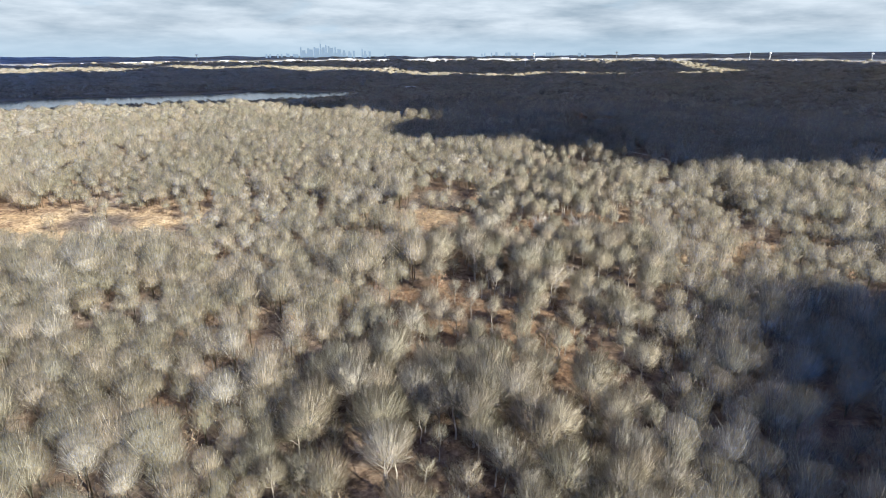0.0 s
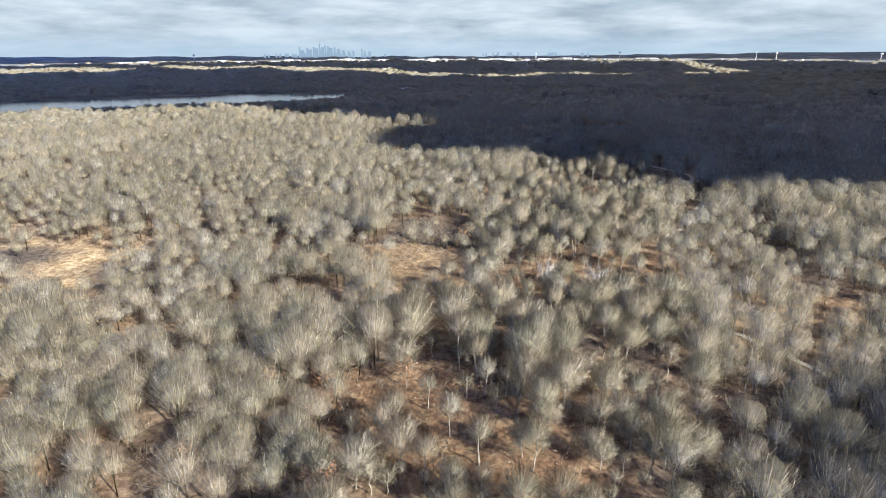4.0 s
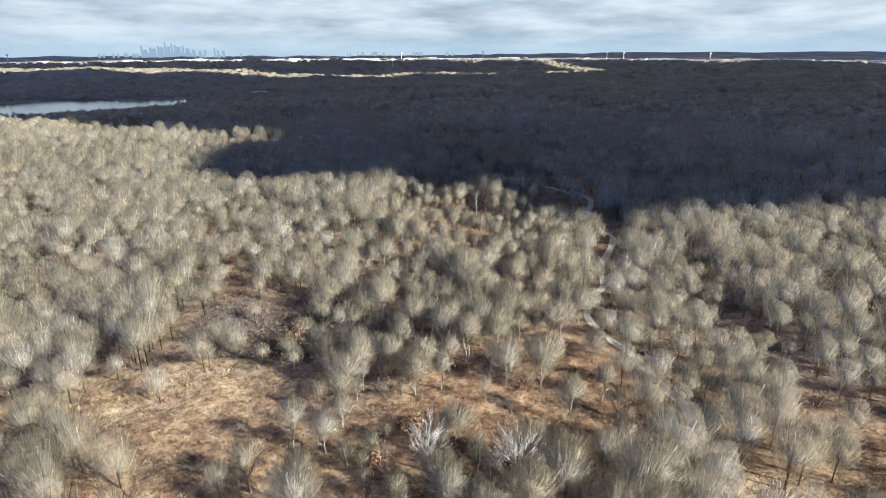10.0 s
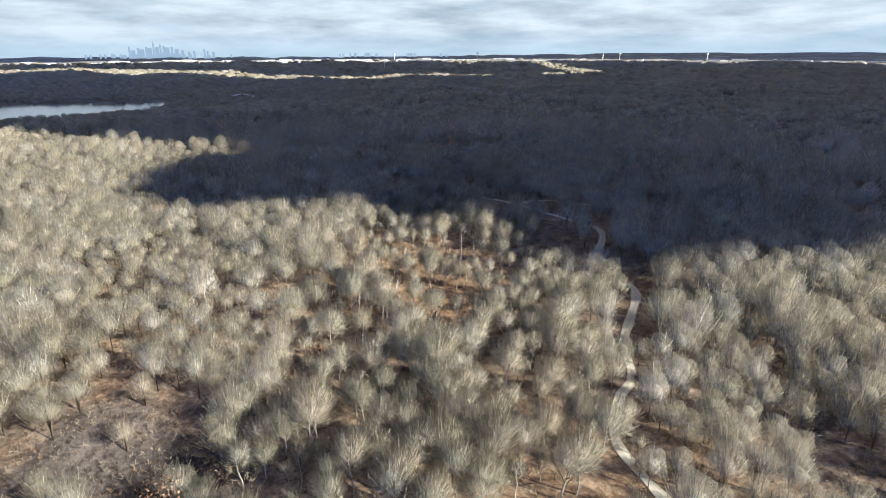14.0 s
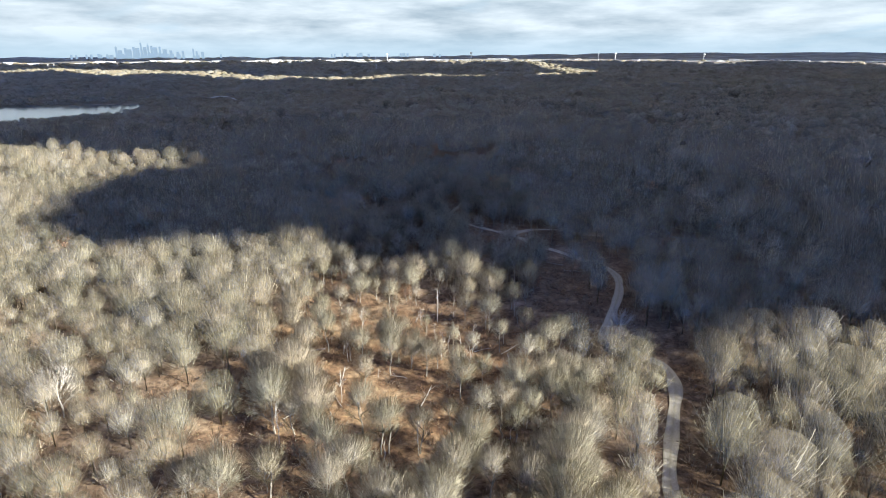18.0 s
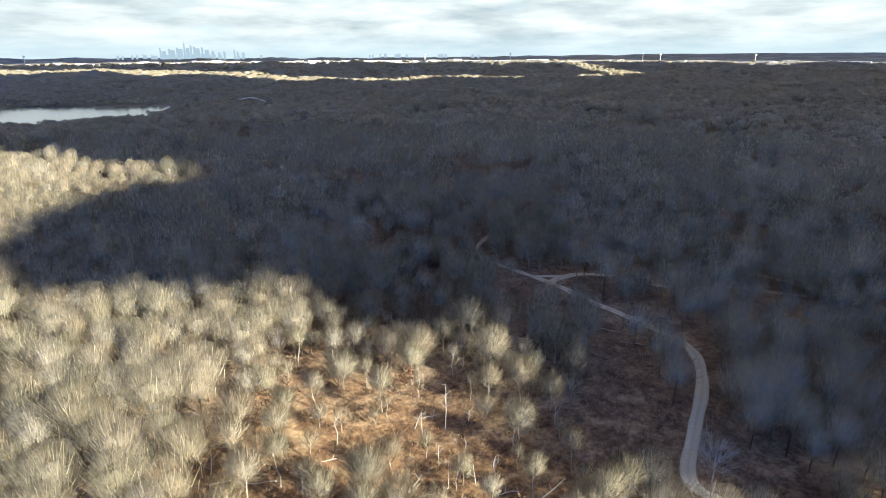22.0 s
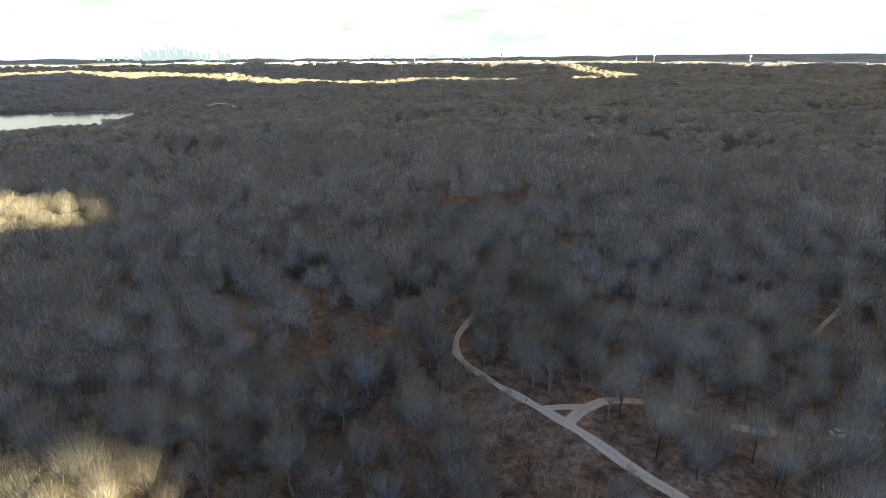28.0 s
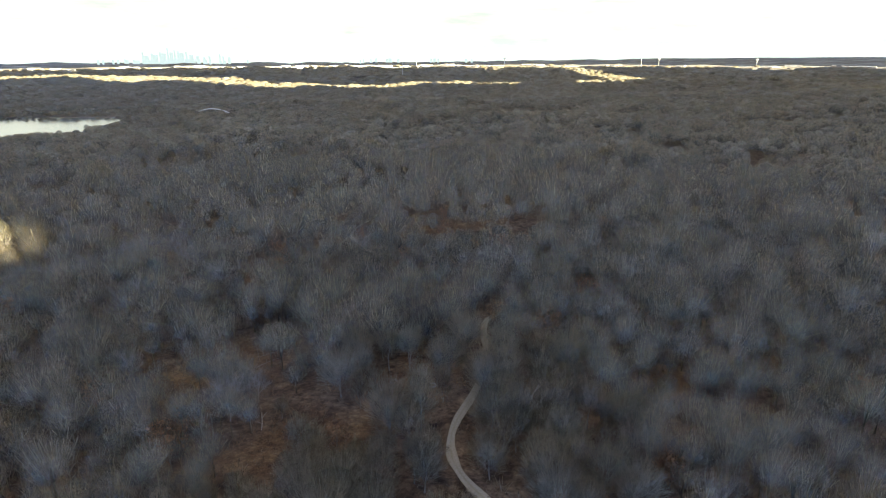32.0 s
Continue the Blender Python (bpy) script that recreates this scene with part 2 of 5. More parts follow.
def ground_build(nt, bsdf):
    fine, mid, wide = grain(nt, 0.9, 8.0, 0.75), grain(nt, 0.16, 8.0, 0.7), grain(nt, 0.03, 4.0)
    litter = ramp(nt, mid, [(0.32, (0.065, 0.05, 0.037)), (0.5, (0.16, 0.118, 0.083)), (0.68, (0.26, 0.2, 0.145))])
    russet = ramp(nt, mid, [(0.34, (0.075, 0.043, 0.027)), (0.48, (0.175, 0.108, 0.06)), (0.66, (0.29, 0.205, 0.12))])
    straw = ramp(nt, mid, [(0.3, (0.24, 0.15, 0.075)), (0.5, (0.42, 0.31, 0.17)), (0.7, (0.58, 0.46, 0.28))])
    dark_floor = ramp(nt, mid, [(0.3, (0.012, 0.01, 0.009)), (0.7, (0.045, 0.036, 0.03))])
    woods = ramp(nt, wide, [(0.3, (0.18, 0.15, 0.105)), (0.7, (0.26, 0.215, 0.155))])
    col = blend(nt, attribute(nt, "red"), litter, russet)
    col = blend(nt, attribute(nt, "straw"), col, straw)
    col = blend(nt, attribute(nt, "dark_floor"), col, dark_floor)
    col = blend(nt, attribute(nt, "far"), col, woods)
    lots = ramp(nt, grain(nt, 0.012, 5.0, 0.7, (0.35, 1, 1)), [(0.4, (0.15, 0.135, 0.115)), (0.54, (0.24, 0.23, 0.215)), (0.66, (0.46, 0.45, 0.43))])
    col = blend(nt, attribute(nt, "town"), col, lots)
    flat = ramp(nt, mid, [(0.3, (0.06, 0.048, 0.039)), (0.7, (0.125, 0.102, 0.084))])
    col = blend(nt, attribute(nt, "silt"), col, flat)
    patch = grain(nt, 0.38, 5.0, 0.6)
    col = blend(nt, 0.8, col, ramp(nt, patch, [(0.36, (0.42, 0.38, 0.36)), (0.5, (1.0, 1.0, 1.0)), (0.66, (1.25, 1.25, 1.2))]), "MULTIPLY")
    col = blend(nt, 0.85, col, ramp(nt, fine, [(0.32, (0.3, 0.28, 0.27)), (0.5, (0.95, 0.95, 0.95)), (0.68, (1.6, 1.6, 1.55))]), "MULTIPLY")
    nt.links.new(col, bsdf.inputs["Base Color"])
    bump(nt, bsdf, fine, 0.7, 0.25)


M_GROUND = material("leaf_litter_ground", ground_build, 1.0)


def gravel_build(nt, bsdf):
    f, w = grain(nt, 2.5, 8.0, 0.7), grain(nt, 0.12, 4.0)
    track = attribute(nt, "track")
    col = ramp(nt, f, [(0.25, (0.30, 0.26, 0.19)), (0.75, (0.58, 0.52, 0.41))])
    col = blend(nt, calc(nt, "MULTIPLY", track, calc(nt, "MULTIPLY", w, 1.1)), col, (0.27, 0.24, 0.13))
    nt.links.new(col, bsdf.inputs["Base Color"])
    bump(nt, bsdf, f, 0.5, 0.04)


M_GRAVEL = material("pale_limestone_gravel", gravel_build, 0.95)


def water_build(nt, bsdf):
    bsdf.inputs["Base Color"].default_value = (0.05, 0.06, 0.065, 1)
    bsdf.inputs["Roughness"].default_value = 0.12
    bsdf.inputs["Specular IOR Level"].default_value = 0.9
    g = grain(nt, 0.25, 4.0)
    bump(nt, bsdf, g, 0.12, 0.3)


M_WATER = material("lake_water", water_build, 0.12)


def plain_build(a, b, scale=0.4):
    def build(nt, bsdf):
        g = grain(nt, scale, 5.0)
        nt.links.new(ramp(nt, g, [(0.3, a), (0.7, b)]), bsdf.inputs["Base Color"])
    return build


M_WHITE = material("white_painted_steel", plain_build((0.62, 0.62, 0.6), (0.8, 0.8, 0.78)), 0.5)
M_CITY = material("pale_roofs_and_walls", plain_build((0.36, 0.36, 0.36), (0.6, 0.59, 0.58), 0.02), 0.7)
M_BRICK = material("brown_brick_walls", plain_build((0.26, 0.2, 0.16), (0.4, 0.33, 0.27), 0.02), 0.8)
M_SAND = material("sandy_shore", plain_build((0.34, 0.25, 0.18), (0.5, 0.4, 0.3), 0.05), 0.9)
M_CONCRETE = material("grey_concrete", plain_build((0.4, 0.39, 0.37), (0.58, 0.56, 0.53)), 0.9)
M_NEEDLE = material("dark_green_needles", plain_build((0.025, 0.05, 0.03), (0.06, 0.1, 0.055)), 0.8)


def cloud_build(nt, bsdf):
    """Cloud that lets a little sunlight sink through to its base."""
    g = grain(nt, 0.01, 4.0)
    col = ramp(nt, g, [(0.3, (0.56, 0.54, 0.51)), (0.7, (0.66, 0.64, 0.61))])
    nt.links.new(col, bsdf.inputs["Base Color"])
    glow_through(nt, bsdf, col, 0.46)


M_CLOUD = material("grey_white_cloud", cloud_build, 1.0)


def haze_glow_build(nt, bsdf):
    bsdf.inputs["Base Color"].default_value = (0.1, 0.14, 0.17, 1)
    # emission stands in for the haze before the far towers
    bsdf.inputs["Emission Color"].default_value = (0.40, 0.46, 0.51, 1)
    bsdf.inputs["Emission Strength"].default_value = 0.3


M_SKYLINE = material("far_towers_haze_glow", haze_glow_build, 1.0)

# ---- the lie of the land ----
rng = np.random.default_rng(7)


def waves(x, y, size, seed, octaves=3):
    r = np.random.default_rng(seed)
    total, amp = 0.0, 1.0
    for o in range(octaves):
        for k in range(4):
            a, p = r.uniform(0, 6.283, 2)
            s = size * r.uniform(0.8, 1.3) / 2 ** o
            total = total + amp * 0.4 * np.sin((x * math.cos(a) + y * math.sin(a)) * 6.283 / s + p)
        amp *= 0.5
    return total


def smooth(e0, e1, v):
    t = np.clip((v - e0) / (e1 - e0), 0, 1)
    return t * t * (3 - 2 * t)


def spot(x, y, cx, cy, rx, ry, turn=0.0, soft=0.35, rag=0.25):
    c, s = math.cos(radians(turn)), math.sin(radians(turn))
    u, v = ((x - cx) * c + (y - cy) * s) / rx, (-(x - cx) * s + (y - cy) * c) / ry
    d = np.sqrt(u * u + v * v) + rag * waves(x, y, 22, int(abs(cx) * 7 + cy), 2) * 0.6
    return 1 - smooth(1 - soft, 1 + soft, d)


LAKE_Z = -7.0


def lake_side(x, y):
    """Above 0 on the water of the lake and the river that leaves it."""
    near = 1275 + (x + 250) * 0.6
    far = 1552 + np.minimum(0, (x + 500) * 0.6) + 6 * np.sin(x / 30)
    end = -228 + 8 * np.sin(y / 18)
    return np.minimum(np.minimum(y - near, far - y), (end - x) * 0.8)


def ground(x, y):
    x, y = np.asarray(x, float), np.asarray(y, float)
    r = np.hypot(x, y)
    z = 4.5 + 1.6 * waves(x, y, 150, 3, 2)
    z = z - 14 * np.exp(-((x + 180) / 95) ** 2 - ((y - 308) / 82) ** 2)
    z = z - 5 * np.exp(-((x - 88) / 35) ** 2 - ((y - 610) / 40) ** 2)
    z = z - 4 * np.exp(-((x - 12) / 22) ** 2 - ((y - 325) / 20) ** 2)
    z = z + 6 * np.exp(-((x - 170) / 70) ** 2 - ((y - 740) / 30) ** 2)
    rolling = smooth(560, 900, y)
    z = z + rolling * (5.5 * waves(x, y, 330, 11, 3) + 2.2 * waves(x, y, 95, 12, 1) - 2)
    basin = smooth(840, 1020, y - 0.5 * (x + 300)) * (1 - smooth(1700, 2300, y))
    z = z * (1 - 0.8 * basin) - 6.0 * basin
    wet = smooth(-25, 10, lake_side(x, y))
    z = z * (1 - wet) + (LAKE_Z - 1.5) * wet
    hill = smooth(2000, 2600, y) * (1 - smooth(3300, 3900, r)) * 9 * waves(x, y, 900, 5, 2)
    z = z + np.clip(hill, -4, 14)
    side = 1 - 0.28 * smooth(0.3, 0.8, np.abs(np.arctan2(x, np.maximum(y, 1)) - 0.12))
    z = z + side * 0.0295 * np.sqrt(np.maximum(0, r - 2600) ** 2 + 150 ** 2) - side * 0.0295 * 150
    return z


def steps(lo, hi, step, start, end, grow=1.09):
    mid = list(np.arange(lo, hi + 0.1, step))
    up, s = [], step
    v = hi
    while v < end:
        s *= grow
        v += s
        up.append(min(v, end))
    down, s, v = [], step, lo
    while v > start:
        s *= grow
        v -= s
        down.append(max(v, start))
    return np.array(down[::-1] + mid + up)


def tri_mesh(name, soup, mat, tones=None, normals=None, cover=None):
    """One mesh from a triangle soup of shape (n, 3, 3); normals: one a corner, for twigs shaded as a round crown."""
    me = bpy.data.meshes.new(name)
    n = len(soup)
    me.vertices.add(3 * n)
    me.vertices.foreach_set("co", np.ascontiguousarray(soup, np.float32).ravel())
    me.loops.add(3 * n)
    me.loops.foreach_set("vertex_index", np.arange(3 * n, dtype=np.int32))
    me.polygons.add(n)
    me.polygons.foreach_set("loop_start", np.arange(0, 3 * n, 3, dtype=np.int32))
    me.update(calc_edges=True)
    if normals is not None:
        me.polygons.foreach_set("use_smooth", np.ones(n, bool))
        me.attributes.new("custom_normal", "FLOAT_VECTOR", "POINT").data.foreach_set("vector", np.ascontiguousarray(normals, np.float32).ravel())
    if cover is not None:
        me.attributes.new("cover", "FLOAT", "POINT").data.foreach_set("value", np.ascontiguousarray(cover, np.float32).ravel())
    if tones is not None:
        me.attributes.new("tone", "FLOAT", "FACE").data.foreach_set("value", np.ascontiguousarray(tones, np.float32))
    me.materials.append(mat)
    return me


def grid_mesh(name, X, Y, Z, mat, layers):
    ny, nx = X.shape
    me = bpy.data.meshes.new(name)
    co = np.stack([X, Y, Z], -1).reshape(-1, 3)
    i = np.arange((ny - 1) * nx).reshape(ny - 1, nx)[:, :-1].ravel()
    quads = np.stack([i, i + 1, i + nx + 1, i + nx], -1)
    me.vertices.add(len(co))
    me.vertices.foreach_set("co", co.astype(np.float32).ravel())
    me.loops.add(quads.size)
    me.loops.foreach_set("vertex_index", quads.astype(np.int32).ravel())
    me.polygons.add(len(quads))
    me.polygons.foreach_set("loop_start", np.arange(0, quads.size, 4, dtype=np.int32))
    me.update(calc_edges=True)
    me.polygons.foreach_set("use_smooth", np.ones(len(quads), bool))
    for key, v in layers.items():
        me.attributes.new(key, "FLOAT", "POINT").data.foreach_set("value", np.ascontiguousarray(v, np.float32).ravel())
    me.materials.append(mat)
    return me


def part(name, mesh, parent, label=""):
    ob = new(name, mesh)
    ob.parent = parent
    return tagged(ob, label) if label else ob


# gravel ways, as centre lines
MAIN_WAY = [(126, 180), (112, 205), (103, 223), (98, 236), (104, 247), (113, 257), (114, 272), (114, 290), (113, 312), (122, 327), (131, 336), (139, 354), (153, 373), (162, 385), (166, 395), (162, 404), (157, 413), (166, 426), (180, 444), (187, 460), (184, 475), (175, 492), (164, 514), (152, 536), (147, 549), (148, 563), (159, 582), (166, 600), (171, 620), (180, 628)]
SIDE_WAY = [(164, 514), (170, 519), (179, 522), (192, 517), (203, 506), (216, 499), (230, 496), (250, 488)]
LINK_WAY = [(160, 521), (165, 521), (172, 520)]
EAST_WAY = [(286, 560), (264, 547), (253, 538), (249, 523), (251, 510), (258, 492)]
FAR_WAY = [(108, 676), (116, 692), (124, 711), (140, 745), (157, 769), (168, 766), (172, 755)]


def curve_through(points, step=2.0):
    p = np.array(points, float)
    p = np.vstack([2 * p[0] - p[1], p, 2 * p[-1] - p[-2]])
    out = []
    for k in range(1, len(p) - 2):
        n = max(2, int(np.hypot(*(p[k + 1] - p[k])) / step))
        t = np.linspace(0, 1, n, endpoint=False)[:, None]
        a, b, c, d = p[k - 1], p[k], p[k + 1], p[k + 2]
        out.append(0.5 * (2 * b + (c - a) * t + (2 * a - 5 * b + 4 * c - d) * t ** 2 + (3 * b - a - 3 * c + d) * t ** 3))
    out.append(p[-2][None])
    return np.vstack(out)


WAYS = {"main": (curve_through(MAIN_WAY), 3.5), "side": (curve_through(SIDE_WAY), 2.6), "link": (curve_through(LINK_WAY), 2.4),
        "east": (curve_through(EAST_WAY), 2.6), "far": (curve_through(FAR_WAY), 2.2)}


def way_distance(x, y):
    d = np.full(np.shape(x), 1e9)
    for line, width in WAYS.values():
        for q in line[::2]:
            d = np.minimum(d, np.hypot(x - q[0], y - q[1]) - width / 2)
    return d


# open patches of the wood: middle, radii, turn, trees left, cover
def openness(x, y):
    keep = np.ones(np.shape(x))
    for cx, cy, rx, ry, turn, left in OPEN:
        keep = np.minimum(keep, 1 - (1 - left) * spot(x, y, cx, cy, rx, ry, turn))
    return keep


OPEN = [(-188, 304, 80, 50, 0, 0.03), (-150, 258, 50, 16, -10, 0.3), (-18, 288, 41, 21, 4, 0.2), (-12, 256, 46, 22, 8, 0.3), (-80, 222, 22, 7, 0, 0.15), (-92, 312, 26, 20, 0, 0.4), (10, 330, 21, 24, 0, 0.12), (-4, 340, 16, 20, 0, 0.2), (-20, 314, 16, 4, 0, 0.1),
        (95, 422, 46, 46, 0, 0.5), (62, 394, 42, 38, 0, 0.6), (104, 428, 22, 16, 0, 0.3), (40, 410, 12, 10, 0, 0.25),
        (85, 603, 20, 13, 0, 0.15), (112, 568, 15, 8, 30, 0.12), (138, 580, 26, 6, 52, 0.05), (-10, 188, 26, 7, 3, 0.08), (17, 163, 34, 12, -46, 0.22), (-4, 138, 9, 9, 0, 0.08), (30, 146, 18, 9, -30, 0.3),
        (80, 268, 40, 33, 0, 0.45), (138, 232, 32, 19, 0, 0.38), (152, 286, 9, 6, 0, 0.1), (172, 722, 44, 9, 8, 0.4), (100, 622, 16, 7, 0, 0.2),
        (150, 470, 22, 34, 20, 0.6), (178, 505, 10, 8, 0, 0.2), (-130, 360, 26, 10, 12, 0.25), (-60, 395, 24, 8, 0, 0.3), (-150, 420, 30, 9, 0, 0.35),
        (158, 490, 14, 46, 25, 0.16), (156, 438, 13, 28, -30, 0.15), (168, 400, 9, 14, 0, 0.3)]
BANK = curve_through([(-62, 303), (-42, 308), (-24, 308), (-11, 310), (5, 309), (16, 304), (21, 296)])


def bank_distance(x, y):
    return np.min([np.hypot(x - q[0], y - q[1]) for q in BANK], axis=0)


xs, ys = steps(-280, 320, 5, -4850, 4850), steps(50, 800, 5, -1500, 4900)
GX, GY = np.meshgrid(xs, ys)
GZ = ground(GX, GY) + 0.35 * waves(GX, GY, 18, 21, 2)
GZ = GZ + 1.3 * np.exp(-(bank_distance(GX, GY) / 4.5) ** 2)
near = 1 - smooth(700, 1100, GY)
town = smooth(3750, 4000, np.hypot(GX, GY))
silt = np.maximum.reduce([spot(GX, GY, -4, 336, 15, 21), spot(GX, GY, -20, 314, 16, 4), 0.95 * spot(GX, GY, -206, 327, 20, 15), 0.9 * spot(GX, GY, -134, 308, 20, 12)])
straw = np.maximum.reduce([0.95 * np.exp(-(bank_distance(GX, GY) / 3.4) ** 2), 0.7 * spot(GX, GY, -18, 294, 34, 13), 0.3 * spot(GX, GY, -12, 262, 44, 20), spot(GX, GY, -190, 308, 74, 42), 0.6 * spot(GX, GY, -60, 240, 40, 14), 0.55 * spot(GX, GY, 118, 240, 22, 18), 0.55 * spot(GX, GY, 82, 604, 17, 9)]) * (0.65 + 0.35 * waves(GX, GY, 24, 31, 2)).clip(0, 1)
red = np.clip(0.25 + 0.5 * waves(GX, GY, 90, 41, 2), 0, 0.7)
for cx, cy, rx, ry, turn, amount in ((-10, 188, 34, 14, 3, 1), (17, 163, 42, 22, -46, 1), (80, 268, 48, 38, 0, 1), (138, 232, 38, 24, 0, 0.9), (92, 415, 52, 50, 0, 1), (138, 580, 28, 8, 52, 1), (112, 568, 16, 9, 30, 1), (172, 722, 46, 11, 8, 1), (85, 612, 26, 14, 0, 0.8), (-12, 258, 60, 32, 0, 0.9), (-90, 250, 60, 40, 0, 0.7)):
    red = np.maximum(red, amount * spot(GX, GY, cx, cy, rx, ry, turn))
# near-black floor patches: one in a far gap, four among nearer trees
far_patch = spot(GX, GY, 690, 1098, 140, 30, -18)
dark_floor = np.maximum.reduce([spot(GX, GY, 13, 324, 20, 18), 0.8 * spot(GX, GY, -4, 138, 8, 7), 0.7 * spot(GX, GY, -9, 263, 6, 3), 0.7 * spot(GX, GY, -15, 249, 6, 4)])
ground_ob = tagged(new("ground", grid_mesh("ground", GX, GY, GZ, M_GROUND, {"straw": straw * near, "red": red * near, "dark_floor": np.maximum(dark_floor * near, far_patch), "far": 1 - near, "town": town, "silt": silt})),
                   "rolling woodland floor of russet leaf litter and straw grass", "ground", kind="structure")


def surface(x, y):
    """Height of the ground sheet as it is meshed."""
    x, y = np.asarray(x, float), np.asarray(y, float)
    i, j = np.clip(np.searchsorted(xs, x) - 1, 0, len(xs) - 2), np.clip(np.searchsorted(ys, y) - 1, 0, len(ys) - 2)
    u, v = (x - xs[i]) / (xs[i + 1] - xs[i]), (y - ys[j]) / (ys[j + 1] - ys[j])
    return (GZ[j, i] * (1 - u) + GZ[j, i + 1] * u) * (1 - v) + (GZ[j + 1, i] * (1 - u) + GZ[j + 1, i + 1] * u) * v


def ribbon(name, line, width, mat, lift, label):
    t = np.gradient(line, axis=0)
    t /= np.hypot(*t.T)[:, None]
    side = np.stack([t[:, 1], -t[:, 0]], -1)
    u = np.linspace(-1, 1, 9)
    wob = 1 - 0.3 * smooth(515, 545, line[:, 1]) - 0.2 * (1 - smooth(335, 360, line[:, 1])) + 0.12 * waves(line[:, 0], line[:, 1], 14, 77, 2)
    X = line[:, None, 0] + side[:, None, 0] * u * width / 2 * wob[:, None]
    Y = line[:, None, 1] + side[:, None, 1] * u * width / 2 * wob[:, None]
    crown = lift + 0.06 * (1 - u ** 2) - 0.05 * np.exp(-((np.abs(u) - 0.5) / 0.16) ** 2)
    Z = surface(X, Y) + crown
    track = np.broadcast_to(np.exp(-(u / 0.22) ** 2) * 0.75 + smooth(0.72, 1.0, np.abs(u)) * 0.9, X.shape)
    return tagged(new(name, grid_mesh(name, X, Y, Z, mat, {"track": track})), label, "road", kind="structure")


ribbon("road", WAYS["main"][0], 3.1, M_GRAVEL, 0.16, "winding pale gravel forest road with two wheel tracks")
ribbon("road_side", WAYS["side"][0], 2.6, M_GRAVEL, 0.13, "narrow pale gravel side track through trees")
ribbon("road_link", WAYS["link"][0], 2.4, M_GRAVEL, 0.20, "short gravel link closing a three-way junction")
ribbon("road_east", WAYS["east"][0], 2.6, M_GRAVEL, 0.13, "pale gravel track under bare trees")
ribbon("road_far", WAYS["far"][0], 2.2, M_GRAVEL, 0.13, "narrow pale path over a leafy rise")

LX, LY = np.meshgrid(np.linspace(-1500, -150, 60), np.linspace(600, 1750, 60))
tagged(new("lake", grid_mesh("lake", LX, LY, np.full(LX.shape, LAKE_Z), M_WATER, {})), "long grey-blue lake mirroring a bright cloudy sky", "water", kind="structure")


RIVER = [curve_through([(165, 1262), (205, 1284), (240, 1292), (275, 1296), (330, 1322)], 6), curve_through([(370, 1474), (420, 1494), (470, 1506), (520, 1508), (575, 1498)], 6)]


def river_distance(x, y):
    d = np.full(np.shape(x), 1e9)
    for line in RIVER:
        for q in line:
            d = np.minimum(d, np.hypot(x - q[0], y - q[1]))
    return d


for line in RIVER:
    ribbon("river", line, 24, M_WATER, 0.5, "short bright reach of a winding river")
shore_x = np.linspace(-760, -235, 90)
shore_y = 1562 + np.minimum(0, (shore_x + 500) * 0.6) + 6 * np.sin(shore_x / 30)
ribbon("lake_shore", np.stack([shore_x, shore_y], -1), 9, M_SAND, 0.5, "bare sandy bank along the far side of a lake")
ribbon("dike_track", curve_through([(-235, 1560), (-200, 1545), (-160, 1520), (-112, 1492)], 6), 5, M_SAND, 0.4, "pale track on a low dike towards the bridge")


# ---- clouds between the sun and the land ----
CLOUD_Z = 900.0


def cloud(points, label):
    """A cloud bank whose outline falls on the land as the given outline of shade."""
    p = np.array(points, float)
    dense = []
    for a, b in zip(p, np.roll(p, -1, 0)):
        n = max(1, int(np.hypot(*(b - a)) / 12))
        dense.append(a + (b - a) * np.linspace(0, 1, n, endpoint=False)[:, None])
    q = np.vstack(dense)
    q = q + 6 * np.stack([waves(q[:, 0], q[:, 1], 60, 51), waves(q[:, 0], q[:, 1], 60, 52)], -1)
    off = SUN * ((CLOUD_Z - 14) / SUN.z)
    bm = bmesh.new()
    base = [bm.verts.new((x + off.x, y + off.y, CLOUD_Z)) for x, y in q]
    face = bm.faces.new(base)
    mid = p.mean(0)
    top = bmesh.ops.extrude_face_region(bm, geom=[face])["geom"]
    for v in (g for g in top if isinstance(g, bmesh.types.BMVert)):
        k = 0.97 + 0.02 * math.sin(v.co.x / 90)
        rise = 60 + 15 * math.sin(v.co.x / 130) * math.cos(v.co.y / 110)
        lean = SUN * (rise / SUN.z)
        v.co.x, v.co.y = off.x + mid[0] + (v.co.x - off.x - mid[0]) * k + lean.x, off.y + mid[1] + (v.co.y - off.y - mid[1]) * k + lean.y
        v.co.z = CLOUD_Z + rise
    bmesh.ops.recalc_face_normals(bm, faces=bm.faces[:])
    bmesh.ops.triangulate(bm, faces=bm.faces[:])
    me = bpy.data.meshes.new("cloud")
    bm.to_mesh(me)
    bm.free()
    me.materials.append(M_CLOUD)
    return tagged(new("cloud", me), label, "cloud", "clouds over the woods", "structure")


